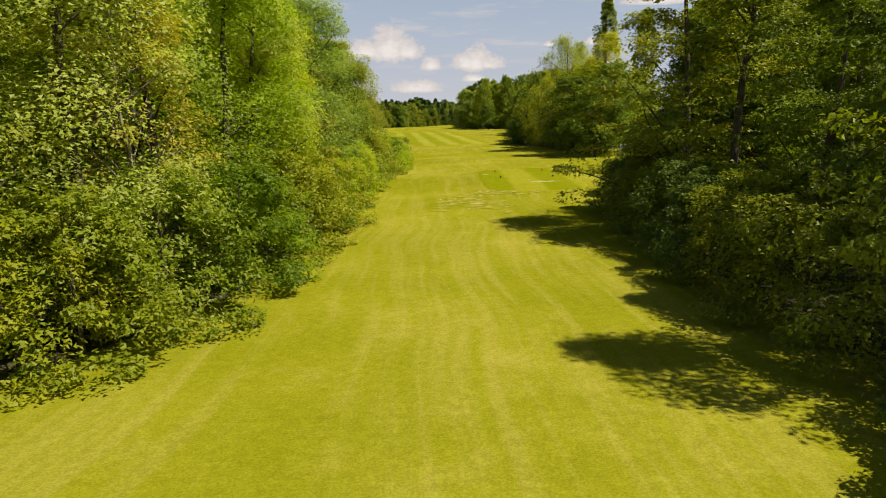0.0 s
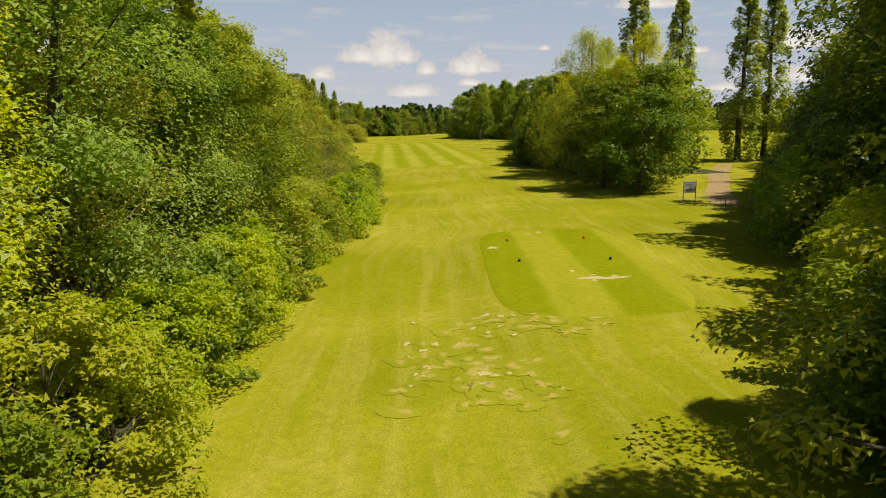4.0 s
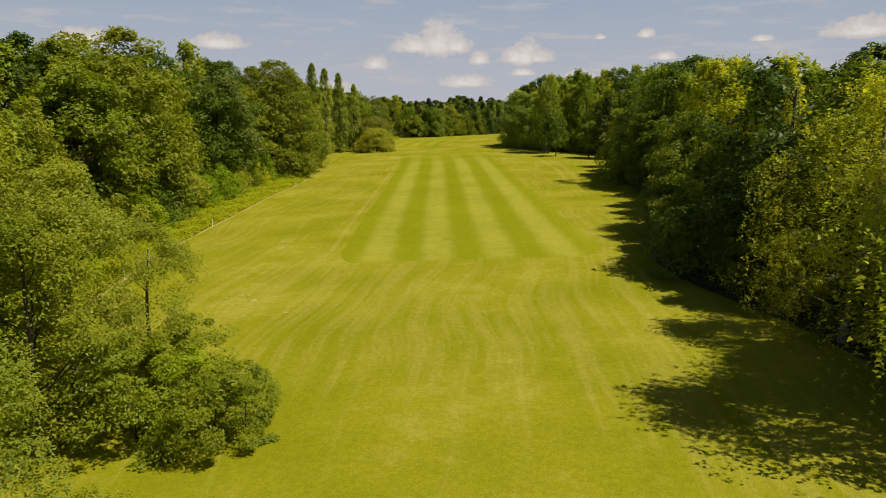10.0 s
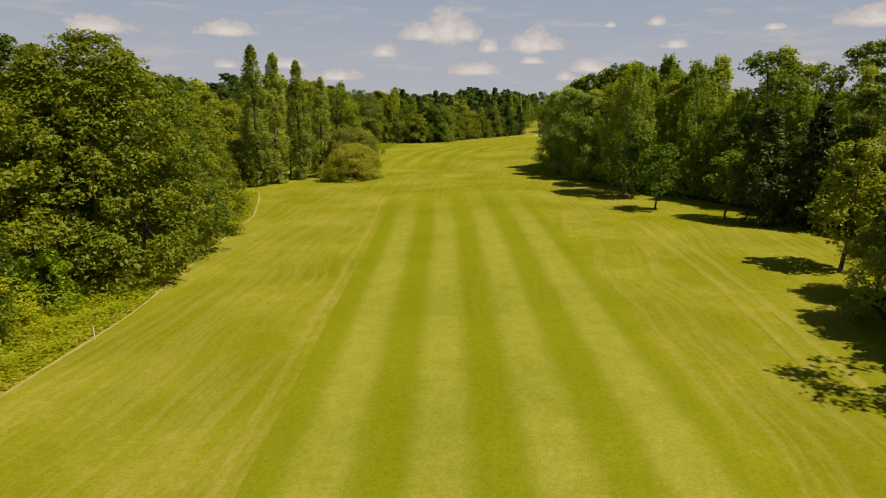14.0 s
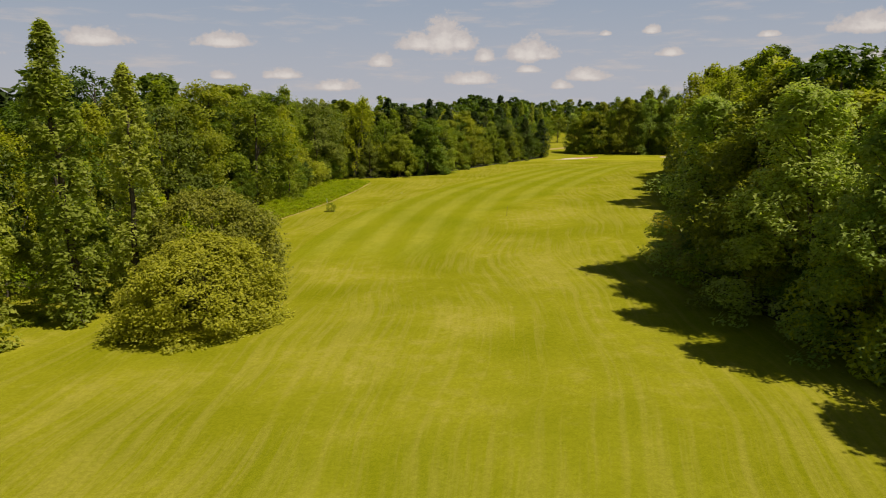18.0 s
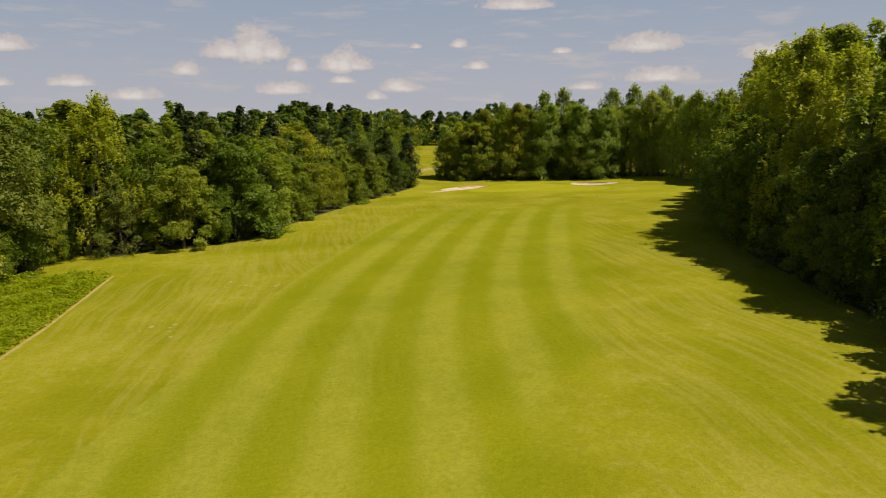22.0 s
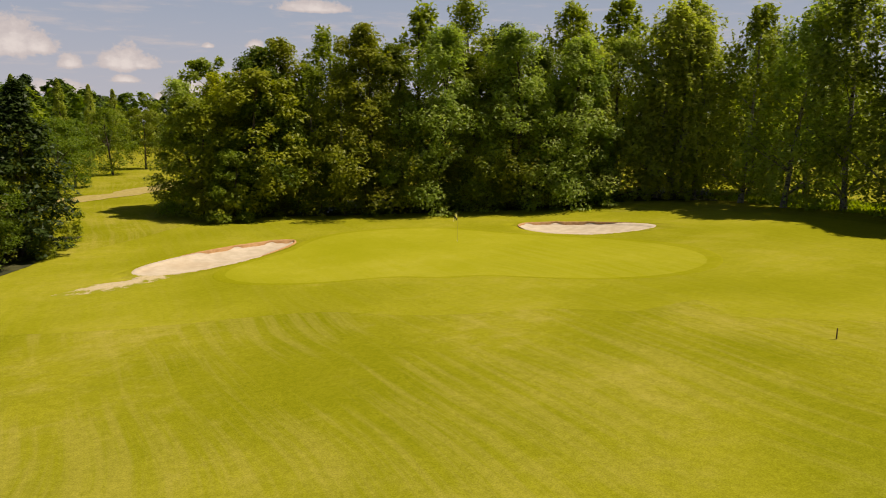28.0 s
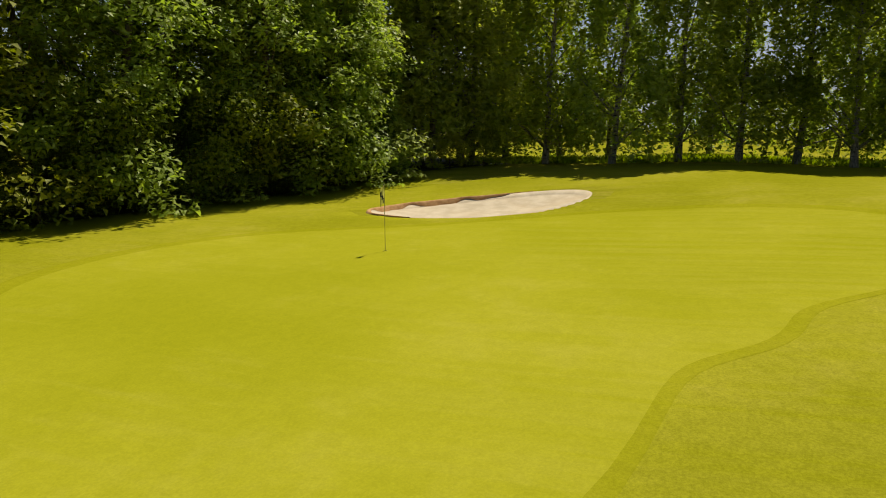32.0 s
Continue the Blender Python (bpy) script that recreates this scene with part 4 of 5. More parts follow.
for x, y, h in ((-11.3, 98.6, 6.2), (-13.5, 97.5, 8.6), (-15.5, 100.5, 8.2), (-17.5, 96.5, 9.5), (-12.5, 94, 7.5)):
    tree("near_dark", x, y, h, "trees at the wood's corner")
LEFT_B = [(-15, 94), (-25, 108), (-28, 124), (-30.5, 145), (-32, 165), (-33, 176)]
belt(LEFT_B, -1, [(90, 14), (120, 17.5), (180, 19)], [(0.5, 3.6, 0.8, 0.22, ("shrub",)), (4, 4.4, 1.0, 0.8, ("oak", "wood", "oak", "birch")), (10, 6, 1.2, 1.0, ("wood", "oak")), (18, 8, 2, 1.0, ("back",))], "left wood past the tee")
for x, y, h, i in ((-34.2, 182, 18.5, 0), (-34.6, 191, 16.5, 0), (-34.8, 199.5, 13.8, 0), (-42, 186, 19, 1)):
    tree("chestnut", x, y, h, "large round trees", i)
LEFT_C = [(-40, 205), (-47, 226), (-48, 250), (-46, 262), (-46, 282), (-44, 302), (-43, 335), (-41, 352)]
belt(LEFT_C, -1, [(200, 16.5), (350, 17)], [(1, 4.2, 0.8, 0.3, ("shrub", "oak")), (5, 5.0, 1.0, 0.85, ("oak", "wood", "birch", "wood")), (12, 6.5, 1.5, 1.05, ("wood", "oak")), (20, 8, 2, 1.05, ("back",))], "left wood behind the poplars")
for x, y, h in ((-42.4, 240, 22.0), (-40.6, 243.4, 20.9), (-38.2, 249, 20.0), (-35.4, 252, 17.4)):
    tree("poplar", x, y, h, "row of poplars", 1, 0.9)
tree("willow", -28.9, 248.4, 5.9, "willow bushes", 0, 0.8)
tree("willow", -30.8, 253.8, 8.4, "willow bushes", 1, 1.1)
tree("shrub", -32.2, 295.6, 1.15, "small shrubs on the grass", 1)
for x, y, h in ((-46.5, 230, 6.4), (-47.5, 236.5, 6.8), (-46.5, 243, 7.2), (-44, 249, 7.0), (-42, 255.5, 7.4), (-39.5, 260.5, 6.4)):
    tree("hazel", x, y, h, "low trees behind the poplars", 2)
tree("hazel", -41.5, 307, 7.0, "round trees by the long grass", 1)
tree("hazel", -46.5, 299, 4.2, "round trees by the long grass", 2)
tree("oak", -45.5, 304, 15.8, "left wood behind the poplars", 1)
tree("oak", -45.5, 339, 16, "left wood behind the poplars", 3)
tree("birch", -40.5, 349.5, 17.2, "left wood behind the poplars", 1)
LEFT_D = [(-38, 346), (-24, 353), (-17.5, 371), (-6, 396), (3.6, 413), (6.5, 424)]
belt(LEFT_D, -1, [(340, 15.5), (412, 14)], [(2.6, 5.2, 0.8, 0.5, ("hazel", "oak", "shade")), (7.0, 5.0, 0.8, 0.85, ("oak", "pine", "wood")), (12.5, 6, 1.5, 1.0, ("wood", "pine")), (20, 8, 2, 1.0, ("back",))], "left wood by the green")
for x, y, h, kind, i in ((-31, 350.5, 9.2, "hazel", 0), (-25.6, 357, 12.6, "hazel", 1), (-23.2, 362.5, 11.8, "hazel", 0), (-20.4, 372, 9.6, "hazel", 2), (-18.8, 383, 12.8, "oak", 1), (-13.2, 394, 9.8, "hazel", 2), (-8.0, 401.5, 10.6, "oak", 3), (-2.2, 410.3, 12.0, "pine", 0), (2.6, 416.8, 11.6, "pine", 1)):
    tree(kind, x, y, h, "rounded trees at the wood's edge", i)
RIGHT_A = [(6.9, -2), (6.8, 10), (7.0, 22), (7.6, 33), (11.6, 40), (15.4, 48), (17.6, 56), (20.5, 63), (29, 78), (38, 96), (46, 112)]
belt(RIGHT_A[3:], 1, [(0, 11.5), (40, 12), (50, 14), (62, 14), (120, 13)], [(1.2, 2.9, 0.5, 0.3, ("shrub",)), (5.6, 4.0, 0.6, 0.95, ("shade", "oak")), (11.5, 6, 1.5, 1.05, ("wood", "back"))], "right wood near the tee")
belt(RIGHT_A[:4], 1, [(0, 11.5), (40, 10.5)], [(1.1, 2.6, 0.5, 0.28, ("shaded_shrub",)), (10, 6, 1, 1.1, ("wood",))], "right wood near the start")
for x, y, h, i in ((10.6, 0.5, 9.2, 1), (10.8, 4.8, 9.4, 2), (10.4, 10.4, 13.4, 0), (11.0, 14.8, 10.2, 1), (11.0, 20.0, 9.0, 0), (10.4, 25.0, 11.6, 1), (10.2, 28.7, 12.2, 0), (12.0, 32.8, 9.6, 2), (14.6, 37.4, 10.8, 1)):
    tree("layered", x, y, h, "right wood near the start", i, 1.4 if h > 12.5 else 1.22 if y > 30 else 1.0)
for x, y in ((24.6, 108), (33.4, 118.5), (39.2, 111), (43.6, 113)):
    tree("poplar", x, y, 22.0, "poplars beyond the path", 1, 0.8)
for x, y, h, i in ((16.3, 75.2, 8.2, 1), (17.8, 79.4, 10.4, 1), (15.2, 82.6, 9.2, 2), (19.6, 84.5, 10.6, 1), (17.4, 89.6, 7.6, 1)):
    tree("oak", x, y, h, "oaks by the tee", i, 0.84)
RIGHT_B = [(14.8, 92), (13.2, 104), (10.4, 113), (9.8, 119), (11.5, 125), (14.5, 132), (16, 145), (16, 158), (15.4, 170), (17.5, 178)]
belt(RIGHT_B, 1, [(92, 12), (100, 10), (112, 10.3), (130, 11.4), (160, 13), (200, 14)], [(1.6, 4.2, 0.8, 0.36, ("oak", "shrub", "shade")), (3.0, 4.6, 0.8, 0.66, ("shade", "oak", "birch")), (5.4, 4.6, 0.9, 1.05, ("birch", "birch", "oak")), (12, 6, 1.4, 1.05, ("wood", "back"))], "right wood along the fairway")
for x, y, h, i in ((15.6, 94.8, 15.8, 1), (16.2, 98.2, 15.0, 0), (20, 93.5, 15.5, 0), (14.8, 103, 10.8, 1)):
    tree("fine_birch", x, y, h, "weeping birches by the tee", i, 0.9)
for x, y, h in ((12.8, 209.6, 7.0), (19.7, 182.9, 9.0), (11.9, 218, 7.8), (18.2, 203.5, 6.6)):
    tree("sapling", x, y, h, "young trees")
tree("pine", 20.8, 201, 11.0, "dark conifers", 0)
tree("pine", 24.5, 199, 11.5, "dark conifers", 1)
RIGHT_C = [(23, 177), (26.5, 188), (24.5, 203), (18, 216), (12.0, 226), (8.0, 237), (5.4, 248), (4.2, 256), (5.0, 262), (8.0, 268), (12.4, 277), (13.0, 285), (12.1, 294), (15.2, 310), (19.0, 324), (23.6, 336), (38, 360), (52, 380)]
TALL_C = [(180, 14.5), (205, 16), (240, 17), (262, 16), (280, 16.5), (300, 17), (325, 18.5), (338, 19.5), (355, 19.5), (372, 18.5), (400, 18)]
belt(RIGHT_C, 1, TALL_C, [(1.6, 4.2, 0.8, 0.3, ("oak", "shrub", "shade")), (3.2, 5.0, 0.8, 0.6, ("birch", "oak", "shade")), (5.4, 4.8, 0.9, 0.94, ("birch", "birch", "wood")), (12, 6.5, 1.5, 1.02, ("wood",))], "right wood along the second fairway")
for x, y, h, kind, i in ((9.8, 239, 12.8, "grey", 0), (8.4, 245.5, 13.8, "grey", 0), (7.0, 252.5, 14.4, "grey", 1), (7.4, 259.5, 13.6, "grey", 0), (12.0, 231, 16.8, "birch", 1), (11.5, 221.5, 16.5, "birch", 2), (13.4, 288, 10.5, "pine", 0), (15.4, 284, 11, "pine", 1), (14.2, 292, 16.2, "birch", 2)):
    tree(kind, x, y, h, "large trees at the wood's edge", i, 0.88 if kind == "grey" else 1.0)
RNG = np.random.default_rng(12)
BACK = [(12.5, 433.5), (20.0, 426.8), (28.5, 423.2), (34, 421.5), (39.3, 419.7), (46, 417.6), (52, 414.2), (57.5, 409)]
belt(BACK[:7], -1, [(0, 19.5), (424, 19), (432, 14)], [(1.2, 2.3, 0.5, 0.26, ("shrub", "oak", "shade")), (3.4, 3.2, 0.6, 0.86, ("grey", "grey", "grey", "birch")), (8, 4.6, 1.0, 1.02, ("wood", "birch", "shade"))], "wood behind the green")
belt(BACK[6:], -1, [(0, 19), (500, 19)], [(0.8, 3.6, 1.0, 0.14, ("shrub",)), (3.0, 3.4, 0.9, 1.0, ("open_birch",)), (8.5, 6.5, 1.4, 1.0, ("open_birch",))], "trees behind the bunker")
for x, y, h, i in ((15.5, 432.5, 11, 2), (19.5, 429, 13.5, 1), (17.5, 427.2, 6.5, 2)):
    tree("hazel", x, y, h, "wood behind the green", i)
for x, y, h, i in ((43.6, 420.6, 17, 0), (47.6, 419.4, 16, 0)):
    tree("grey", x, y, h, "wood behind the green", i)
for y, x, h in ((379.5, 59.6, 17), (384, 60.2, 16.5), (388.4, 58.4, 16.5), (391.4, 59.8, 18), (394.9, 59.7, 18), (398.7, 59.6, 18), (403, 58.2, 17.5), (407.6, 58.6, 17.5)):
    tree("open_birch", x, y, h, "birches behind the green")
for y, x, h in ((419, 50.5, 16.5), (413, 58.5, 16.5), (418, 61, 16), (412, 65, 16), (381, 68, 16), (408, 68, 16), (387, 70, 14), (396, 73, 15), (404, 67, 13.5), (413, 70, 15)):
    tree("open_birch", x, y, h, "birches behind the green")


def far_wood(name, places, label):
    """Many distant trees as one mass of foliage."""
    vs, mats = {}, {}
    for x, y, h in places:
        m = LIB["distant"][int(RNG.integers(4))]
        key = m["mat"].name
        v = np.zeros(len(m["crown"].vertices) * 3, np.float32)
        m["crown"].vertices.foreach_get("co", v)
        v = v.reshape(-1, 3) * (h / m["tall"]) * np.array([1, 1, RNG.uniform(0.9, 1.15)])
        a = RNG.uniform(0, 6.28)
        v = v @ np.array([[math.cos(a), math.sin(a), 0], [-math.sin(a), math.cos(a), 0], [0, 0, 1]])
        vs.setdefault(key, []).append(v + np.array([x, y, float(height(x, y))]))
        mats[key] = m["mat"]
    verts = np.concatenate([v for k in vs for v in vs[k]])
    me = mesh_of(name, verts, np.arange(len(verts)).reshape(-1, 3))
    idx, at = np.zeros(len(verts) // 3, np.int32), 0
    for slot, k in enumerate(vs):
        me.materials.append(mats[k])
        n = sum(len(v) for v in vs[k]) // 3
        idx[at:at + n] = slot
        at += n
    me.polygons.foreach_set("material_index", idx)
    tagged(new(name, me), label, "far wood", kind="stuff")


def along_line(line, gap, jit, lo, hi):
    line = np.array(line, float)
    run = np.concatenate([[0], np.cumsum(np.hypot(*np.diff(line, axis=0).T))])
    for s in np.arange(0, run[-1], gap):
        yield np.interp(s, run, line[:, 0]) + RNG.uniform(-jit, jit), np.interp(s, run, line[:, 1]) + RNG.uniform(-jit, jit), RNG.uniform(lo, hi)


FAR = [(-120, 380), (-60, 480), (-16, 505), (-6, 560), (20, 640), (90, 640), (150, 560), (210, 470)]
far_places = [p for k in range(3) for p in along_line([(x - 5 * k, y + 9 * k) for x, y in FAR], 8.0, 2.5, 13 + k, 18 + k)]
far_wood("far_wood", far_places, "dark mixed wood closing the view in the distance")
far_wood("far_wood", [p for k in range(2) for p in along_line([(210 + 8 * k, 470), (150 + 8 * k, 425), (128 + 8 * k, 370), (125 + 8 * k, 300), (140 + 8 * k, 180)], 7.5, 2.0, 9, 13)], "line of trees across the meadow")
far_wood("horizon_wood", list(along_line([(-1100, 1350), (-300, 1150), (300, 1150), (1100, 1350)], 24, 10, 18, 28)), "hazy line of woodland on the horizon")
for x, y in ((-7, 522), (0.5, 535), (6, 556), (12, 580)):
    tree("poplar", x, y, 18, "far poplars")
tree("oak", 2.5, 456, 9, "round trees past the green", 1)
tree("oak", 4.0, 470, 9, "round trees past the green", 1)
tree("oak", 9.0, 492, 11, "round trees past the green", 1)
tree("oak", 15.0, 506, 11.5, "round trees past the green", 0)


# ---- long grass, bare patches ----
def tufts(name, line, lo, hi, count, tall, mat, label, seed):
    """Upright blades in a band to the left of a line."""
    rng = np.random.default_rng(seed)
    line = np.array(line, float)
    run = np.concatenate([[0], np.cumsum(np.hypot(*np.diff(line, axis=0).T))])
    s = rng.uniform(0, run[-1], count)
    i = np.clip(np.searchsorted(run, s, "right") - 1, 0, len(line) - 2)
    d = unit2(line[i + 1] - line[i])
    off = rng.uniform(lo, hi, count) ** 1.0
    x = np.interp(s, run, line[:, 0]) - d[:, 1] * off
    y = np.interp(s, run, line[:, 1]) + d[:, 0] * off
    base = np.stack([x, y, height(x, y)], -1)
    a = rng.uniform(0, 6.28, count)
    side = np.stack([np.cos(a), np.sin(a), 0 * a], -1) * rng.uniform(0.05, 0.13, count)[:, None]
    h = tall * rng.uniform(0.5, 1.25, count) * (0.75 + 0.5 * np.sin(s * 0.7 + off) ** 2)
    tip = base + np.stack([rng.normal(size=count) * 0.5 * h, rng.normal(size=count) * 0.5 * h, h * 0.9], -1)
    v = np.stack([base - side, base + side, tip], 1).reshape(-1, 3)
    ob = part(name, mesh_of(name, v, np.arange(3 * count).reshape(-1, 3)), mat)
    return tagged(ob, label, "long grass", kind="stuff")


def bracken(name, line, wide, count, tall, label, seed):
    """A low bank of fronds to the left of a line, in mounds."""
    rng = np.random.default_rng(seed)
    line = np.array(line, float)
    run = np.concatenate([[0], np.cumsum(np.hypot(*np.diff(line, axis=0).T))])
    s = rng.uniform(0, run[-1], count)
    i = np.clip(np.searchsorted(run, s, "right") - 1, 0, len(line) - 2)
    d = unit2(line[i + 1] - line[i])
    off = 0.15 + wide * rng.random(count)
    x = np.interp(s, run, line[:, 0]) - d[:, 1] * off
    y = np.interp(s, run, line[:, 1]) + d[:, 0] * off
    mound = 0.65 + 0.2 * np.sin(s * 0.9 + off * 1.3) + 0.15 * np.sin(s * 2.3 - off * 2.1) + 0.1 * np.sin(s * 0.23)
    top = tall * mound * np.minimum(1, 0.25 + off / 1.2)
    pos = np.stack([x, y, height(x, y) + top * rng.uniform(0.3, 1.0, count) ** 0.6], -1)
    out = unit(np.stack([-np.cos(s * 0.9 + off * 1.3) * 0.5, np.sin(off * 2.1) * 0.3, np.ones(count)], -1))
    ob = part(name, leaves_mesh(name, pos, out, 0.26, rng, 0.2, tri=True), L_REED)
    return tagged(ob, label, "long grass", kind="stuff")


bracken("long_grass", EDGE_A, 5.5, 42000, 0.75, "strip of uncut long green grass beside the wood", 3)
bracken("bracken", EDGE_B, 8.0, 42000, 0.9, "bright green bracken and long grass beside the wood", 4)
tufts("long_grass", [(60, 378), (60, 395), (60, 412)], -7.0, 1.0, 7000, 0.35, L_REED, "uncut grass under the birches", 6)
tufts("dry_grass", [(5.8, 274), (6.4, 282)], -5.0, -0.8, 3800, 0.6, L_STRAW, "clump of tall yellow grass at the wood's edge", 7)


def patch(x, y, rx, ry, turn, seed, mat=None):
    """An uneven worn spot lying on the turf."""
    rng = np.random.default_rng(seed)
    n = 18
    ang = np.linspace(0, 2 * math.pi, n, endpoint=False)
    r = 1 + 0.7 * np.convolve(np.tile(rng.normal(size=n), 3), np.ones(3) / 3, "same")[n:2 * n]
    c, s = math.cos(radians(turn)), math.sin(radians(turn))
    rows = []
    for k in (0.02, 0.5, 1.0):
        u, w = rx * r * k * np.cos(ang), ry * r * k * np.sin(ang)
        px, py = x + u * c - w * s, y + u * s + w * c
        rows.append(np.stack([px, py, height(px, py) + 0.022 - 0.012 * (k == 1.0)], -1))
    me = mesh_of("bare_patch", np.array(rows).reshape(-1, 3), grid_faces(3, n, True), True)
    with_run(me, np.stack([np.repeat((1.0, 0.5, 0.0), n), np.zeros(3 * n)], -1))
    ob = part("bare_patch", me, mat or M_WORN)
    return tagged(ob, "pale worn patch of bare soil in the turf", "bare patch", "worn patches", "structure")


rng = np.random.default_rng(11)
SPOTS = [(1.3, 38.0, 1.3, 9), (3.2, 42.0, 1.6, 6), (0.6, 40.0, 2.0, 5), (6.6, 46.8, 0.9, 5), (-9.5, 110.5, 2.5, 7), (-12.5, 112, 1.5, 3), (-14.5, 134, 3.5, 5), (-26.5, 318, 3.0, 6), (-21, 328.5, 3.5, 7), (3.0, 83, 4.0, 3), (9.5, 88, 3.0, 2)]
for cx, cy, r, n in SPOTS:
    for k in range(2 * n):
        size = rng.uniform(0.3, 1.0) ** 2 * 0.2
        patch(cx + rng.normal() * r * 0.55, cy + rng.normal() * r * 0.6, size * 1.4, size, rng.uniform(0, 180), int(rng.integers(1e6)))
for k in range(46):
    x, y = 1.4 + rng.normal() * 1.1, 38.3 + rng.normal() * 1.5
    patch(x, y, rng.uniform(0.25, 0.6), rng.uniform(0.2, 0.4), rng.uniform(0, 180), int(rng.integers(1e6)), M_SCUFF)
for k in range(22):
    x, y = 3.0 + rng.normal() * 1.2, 41.6 + rng.normal() * 0.7
    patch(x, y, rng.uniform(0.25, 0.5), rng.uniform(0.15, 0.3), rng.uniform(-30, 30), int(rng.integers(1e6)), M_SCUFF)
patch(5.2, 56.4, 0.35, 0.12, 20, 5)
patch(6.6, 46.5, 1.1, 0.32, 8, 6)
patch(3.0, 53.0, 0.35, 0.4, 30, 12)
patch(5.8, 56.9, 0.3, 0.22, 30, 13)
patch(7.8, 406.2, 2.3, 1.1, 35, 8, M_SPILL)
patch(9.2, 406.8, 1.3, 0.7, 40, 9, M_SPILL)


# ---- small things ----
def box(bm, x0, x1, y0, y1, z0, z1, bevel=0.0):
    r = bmesh.ops.create_cube(bm, size=1.0, matrix=Matrix.LocRotScale(((x0 + x1) / 2, (y0 + y1) / 2, (z0 + z1) / 2), None, (x1 - x0, y1 - y0, z1 - z0)))
    if bevel:
        edges = list({e for v in r["verts"] for e in v.link_edges})
        bmesh.ops.bevel(bm, geom=edges, offset=bevel, segments=2, affect="EDGES", profile=0.5)
    return bm


def rod(bm, x, y, z0, z1, r0, r1, seg=10):
    bmesh.ops.create_cone(bm, cap_ends=True, segments=seg, radius1=r0, radius2=r1, depth=z1 - z0, matrix=Matrix.Translation((x, y, (z0 + z1) / 2)))
    return bm


def thing(name, x, y, label, category, group="", turn=0.0):
    root = new(name)
    root.matrix_world = pose(x, y, float(height(x, y)), 0, 0, turn)
    return tagged(root, label, category, group)


M_WHITE = plain("white_paint", (0.62, 0.61, 0.57), (0.75, 0.74, 0.7), 12.0, 0.5, 0.1)
M_GREYMETAL = plain("grey_steel", (0.11, 0.11, 0.11), (0.18, 0.18, 0.18), 20.0, 0.45, 0.1)
M_BOARD = plain("grey_board", (0.30, 0.30, 0.31), (0.42, 0.42, 0.42), 6.0, 0.5, 0.1)
M_DARKBOARD = plain("dark_print", (0.08, 0.085, 0.09), (0.12, 0.12, 0.12), 10.0, 0.5, 0.1)
M_POSTWOOD = plain("weathered_post", (0.09, 0.06, 0.04), (0.2, 0.14, 0.09), 14.0, 0.85, 0.4)
M_RED = plain("red_plastic", (0.5, 0.03, 0.015), (0.6, 0.05, 0.02), 20.0, 0.35, 0.05)
M_DARKBALL = plain("dark_plastic", (0.03, 0.03, 0.05), (0.06, 0.06, 0.08), 20.0, 0.35, 0.05)
M_YELLOW = plain("yellow_cloth", (0.78, 0.74, 0.2), (0.85, 0.8, 0.3), 30.0, 0.8, 0.2)
M_STICK = plain("pale_yellow_stick", (0.36, 0.34, 0.12), (0.46, 0.43, 0.18), 20.0, 0.5, 0.05)
M_BLACK = plain("black_cloth", (0.02, 0.02, 0.02), (0.04, 0.04, 0.04), 30.0, 0.8, 0.2)


def tee_sign(x, y):
    s = thing("tee_sign", x, y, "grey metal tee sign with two panels on legs", "sign", turn=8)
    for px in (-0.44, 0.44):
        leg = part("leg", box(bmesh.new(), px - 0.025, px + 0.025, -0.025, 0.025, -0.05, 1.5, 0.006), M_GREYMETAL, s)
        part("foot", box(bmesh.new(), px - 0.05, px + 0.05, -0.28, 0.28, 0.0, 0.04, 0.008), M_GREYMETAL, leg)
    for z0, z1 in ((1.02, 1.46), (0.72, 0.98)):
        b = part("panel", box(bmesh.new(), -0.415, 0.415, -0.02, 0.01, z0, z1, 0.006), M_BOARD, s, "pale grey printed panel")
        for k in range(3):
            z = z1 - (k + 0.8) * (z1 - z0) / 4
            part("print_bar", box(bmesh.new(), -0.34, 0.34 - 0.13 * k, -0.026, -0.021, z - 0.02, z + 0.02), M_DARKBOARD, b)
    for z in (0.69, 1.0):
        part("crossbar", box(bmesh.new(), -0.415, 0.415, -0.015, 0.015, z - 0.015, z + 0.015), M_GREYMETAL, s)


tee_sign(17.6, 68.0)


def tee_marker(x, y, mat, words):
    m = thing("tee_marker", x, y, words, "tee marker", "tee markers")
    bm = bmesh.new()
    bmesh.ops.create_uvsphere(bm, u_segments=18, v_segments=12, radius=0.065, matrix=Matrix.Translation((0, 0, 0.085)))
    for f in bm.faces:
        f.smooth = True
    part("ball", bm, mat, m)
    part("stem", rod(bmesh.new(), 0, 0, -0.05, 0.04, 0.02, 0.02), M_DARKBALL, m)


for x, y in ((3.9, 54.65), (7.65, 54.55)):
    tee_marker(x, y, M_RED, "red ball tee marker standing on the turf")
for x, y in ((3.96, 49.75), (7.75, 49.55)):
    tee_marker(x, y, M_DARKBALL, "dark ball tee marker standing on the turf")


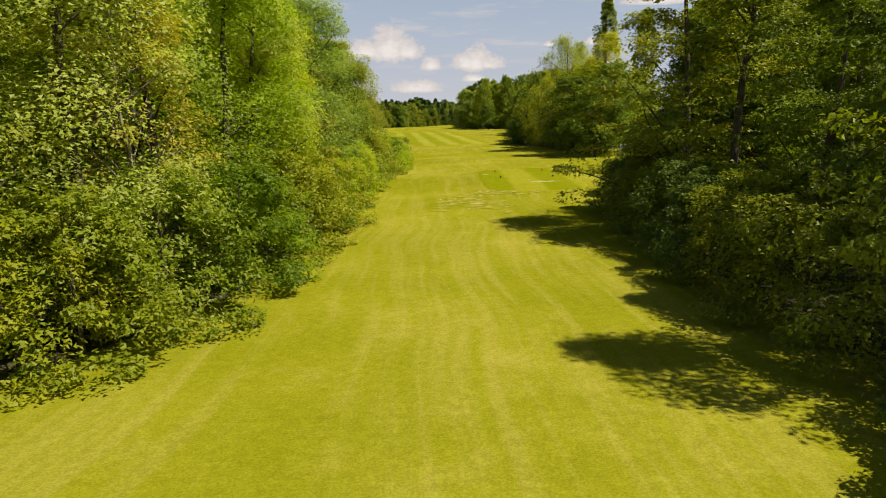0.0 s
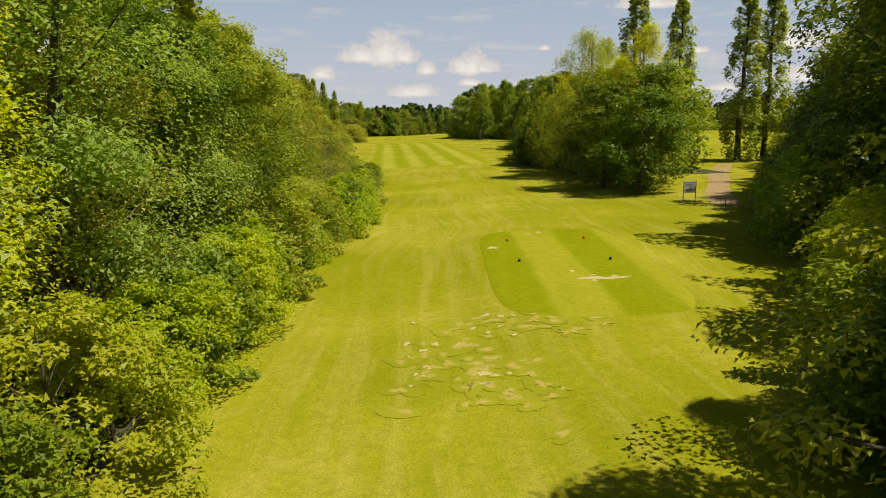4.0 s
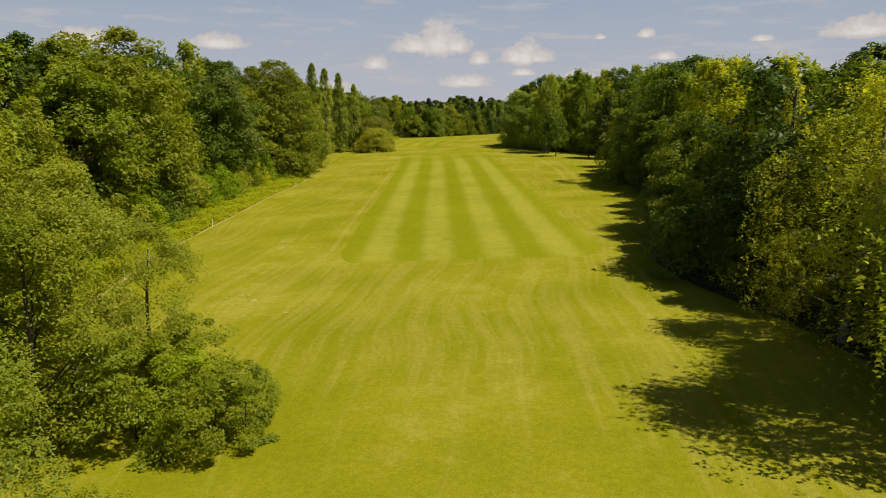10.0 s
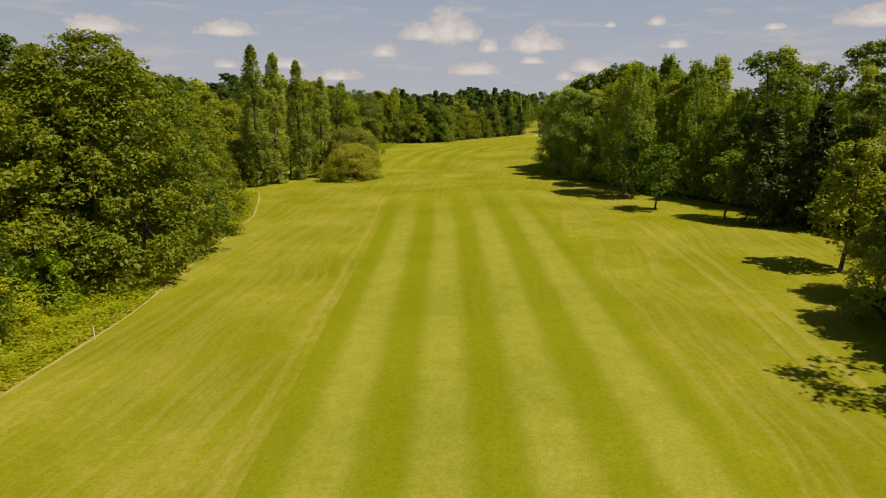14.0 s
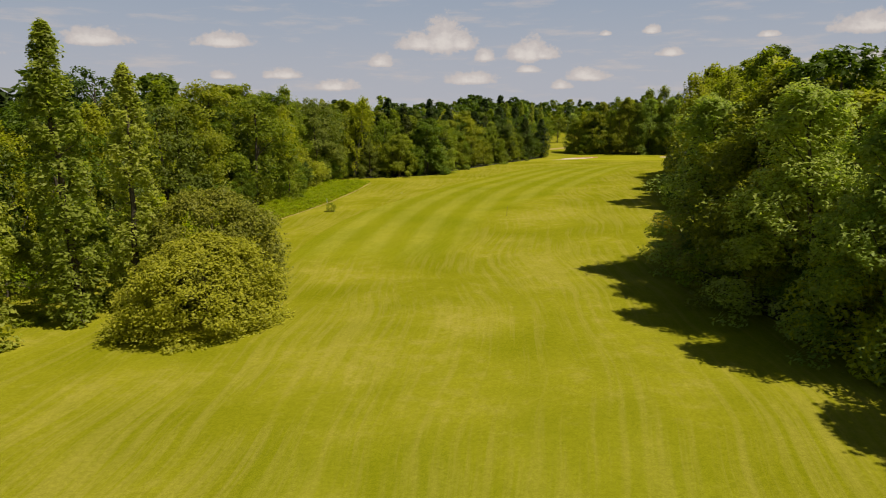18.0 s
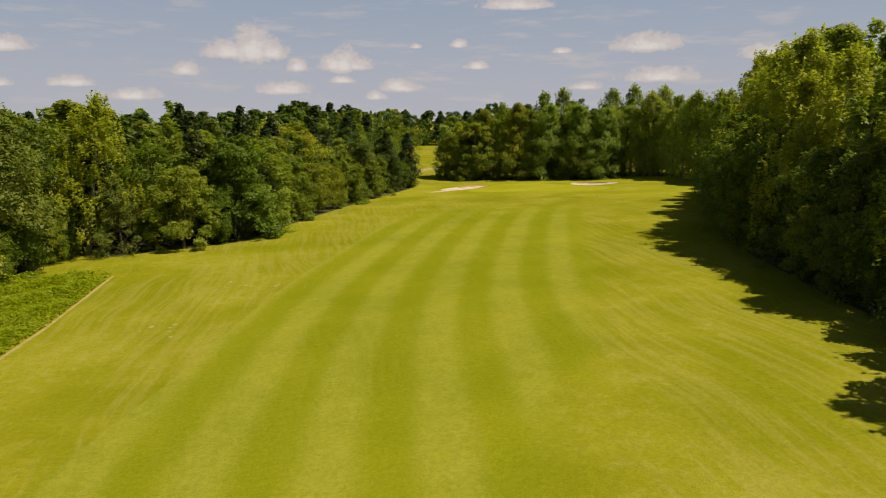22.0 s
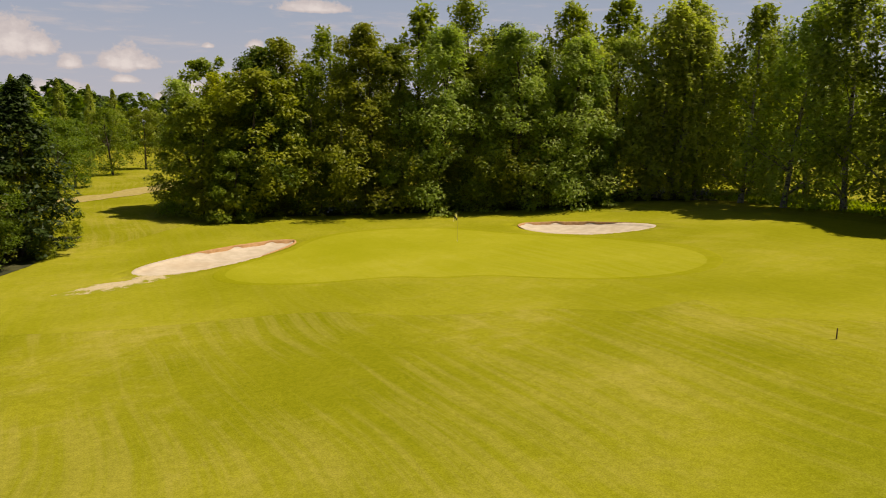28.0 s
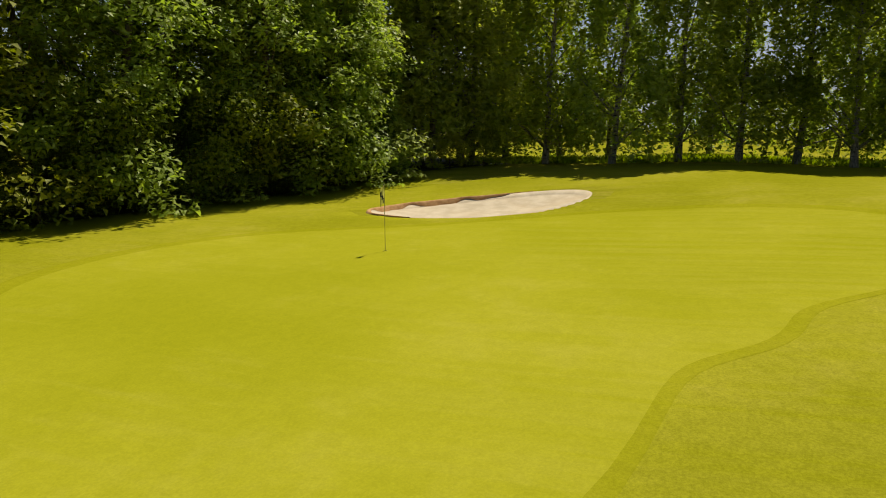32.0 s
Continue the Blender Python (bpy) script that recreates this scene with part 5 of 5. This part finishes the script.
def marker_post(x, y, tall, mat, words, lean=0.0, thick=0.035):
    p = thing("marker_post", x, y, words, "post", "marker posts", RNG.uniform(0, 90))
    bm = rod(bmesh.new(), 0, 0, -0.1, tall, thick, thick * 0.9, 8)
    part("post", bm, mat, p)
    part("cap", rod(bmesh.new(), 0, 0, tall, tall + 0.05, thick * 0.95, thick * 0.4, 8), mat, p)
    if lean:
        p.rotation_euler[0] = radians(lean)


for x, y in ((-22.3, 116.3), (-23.6, 122), (-24.9, 136.2), (-26.9, 170), (-34.9, 304)):
    marker_post(x, y, 0.75, M_WHITE, "short white marker post by the long grass", 3)
marker_post(-8.8, 287.3, 1.1, M_POSTWOOD, "thin dark wooden marker post in the rough", 4, 0.02)
marker_post(29.6, 379.3, 0.36, M_POSTWOOD, "short dark wooden stake near the green", 0, 0.024)
marker_post(19.0, 65.3, 0.4, M_POSTWOOD, "short dark wooden stake beside the path")


def flagstick(x, y):
    f = thing("golf_flag", x, y, "thin golf flagstick with a hanging yellow and black flag", "golf flag")
    part("stick", rod(bmesh.new(), 0, 0, -0.1, 2.15, 0.011, 0.008), M_STICK, f)
    cup = bmesh.new()
    bmesh.ops.create_cone(cup, cap_ends=False, segments=20, radius1=0.054, radius2=0.054, depth=0.1, matrix=Matrix.Translation((0, 0, -0.02)))
    part("cup", cup, M_WHITE, f, "white hole cup")
    # limp cloth: a folded sheet that hangs beside the stick, in checks
    nu, nv = 7, 9
    for tone, mat in ((0, M_YELLOW), (1, M_BLACK)):
        bm = bmesh.new()
        vs = {}
        for i in range(nu):
            for j in range(nv):
                u, v = i / (nu - 1), j / (nv - 1)
                fold = 0.05 * math.sin(u * 9 + v * 2)
                vs[i, j] = bm.verts.new((-0.012 - 0.38 * u * (0.45 + 0.55 * v), fold * u, 2.12 - 0.56 * v - 0.12 * u))
        for i in range(nu - 1):
            for j in range(nv - 1):
                if (0 if (i // 2 + j // 2) % 3 else 1) == tone:
                    bm.faces.new((vs[i, j], vs[i + 1, j], vs[i + 1, j + 1], vs[i, j + 1]))
        bmesh.ops.delete(bm, geom=[v for v in bm.verts if not v.link_faces], context="VERTS")
        bmesh.ops.solidify(bm, geom=bm.faces[:], thickness=0.006)
        part("cloth", bm, mat, f, ("yellow checks of the flag", "black checks of the flag")[tone])


flagstick(29.69, 407.72)
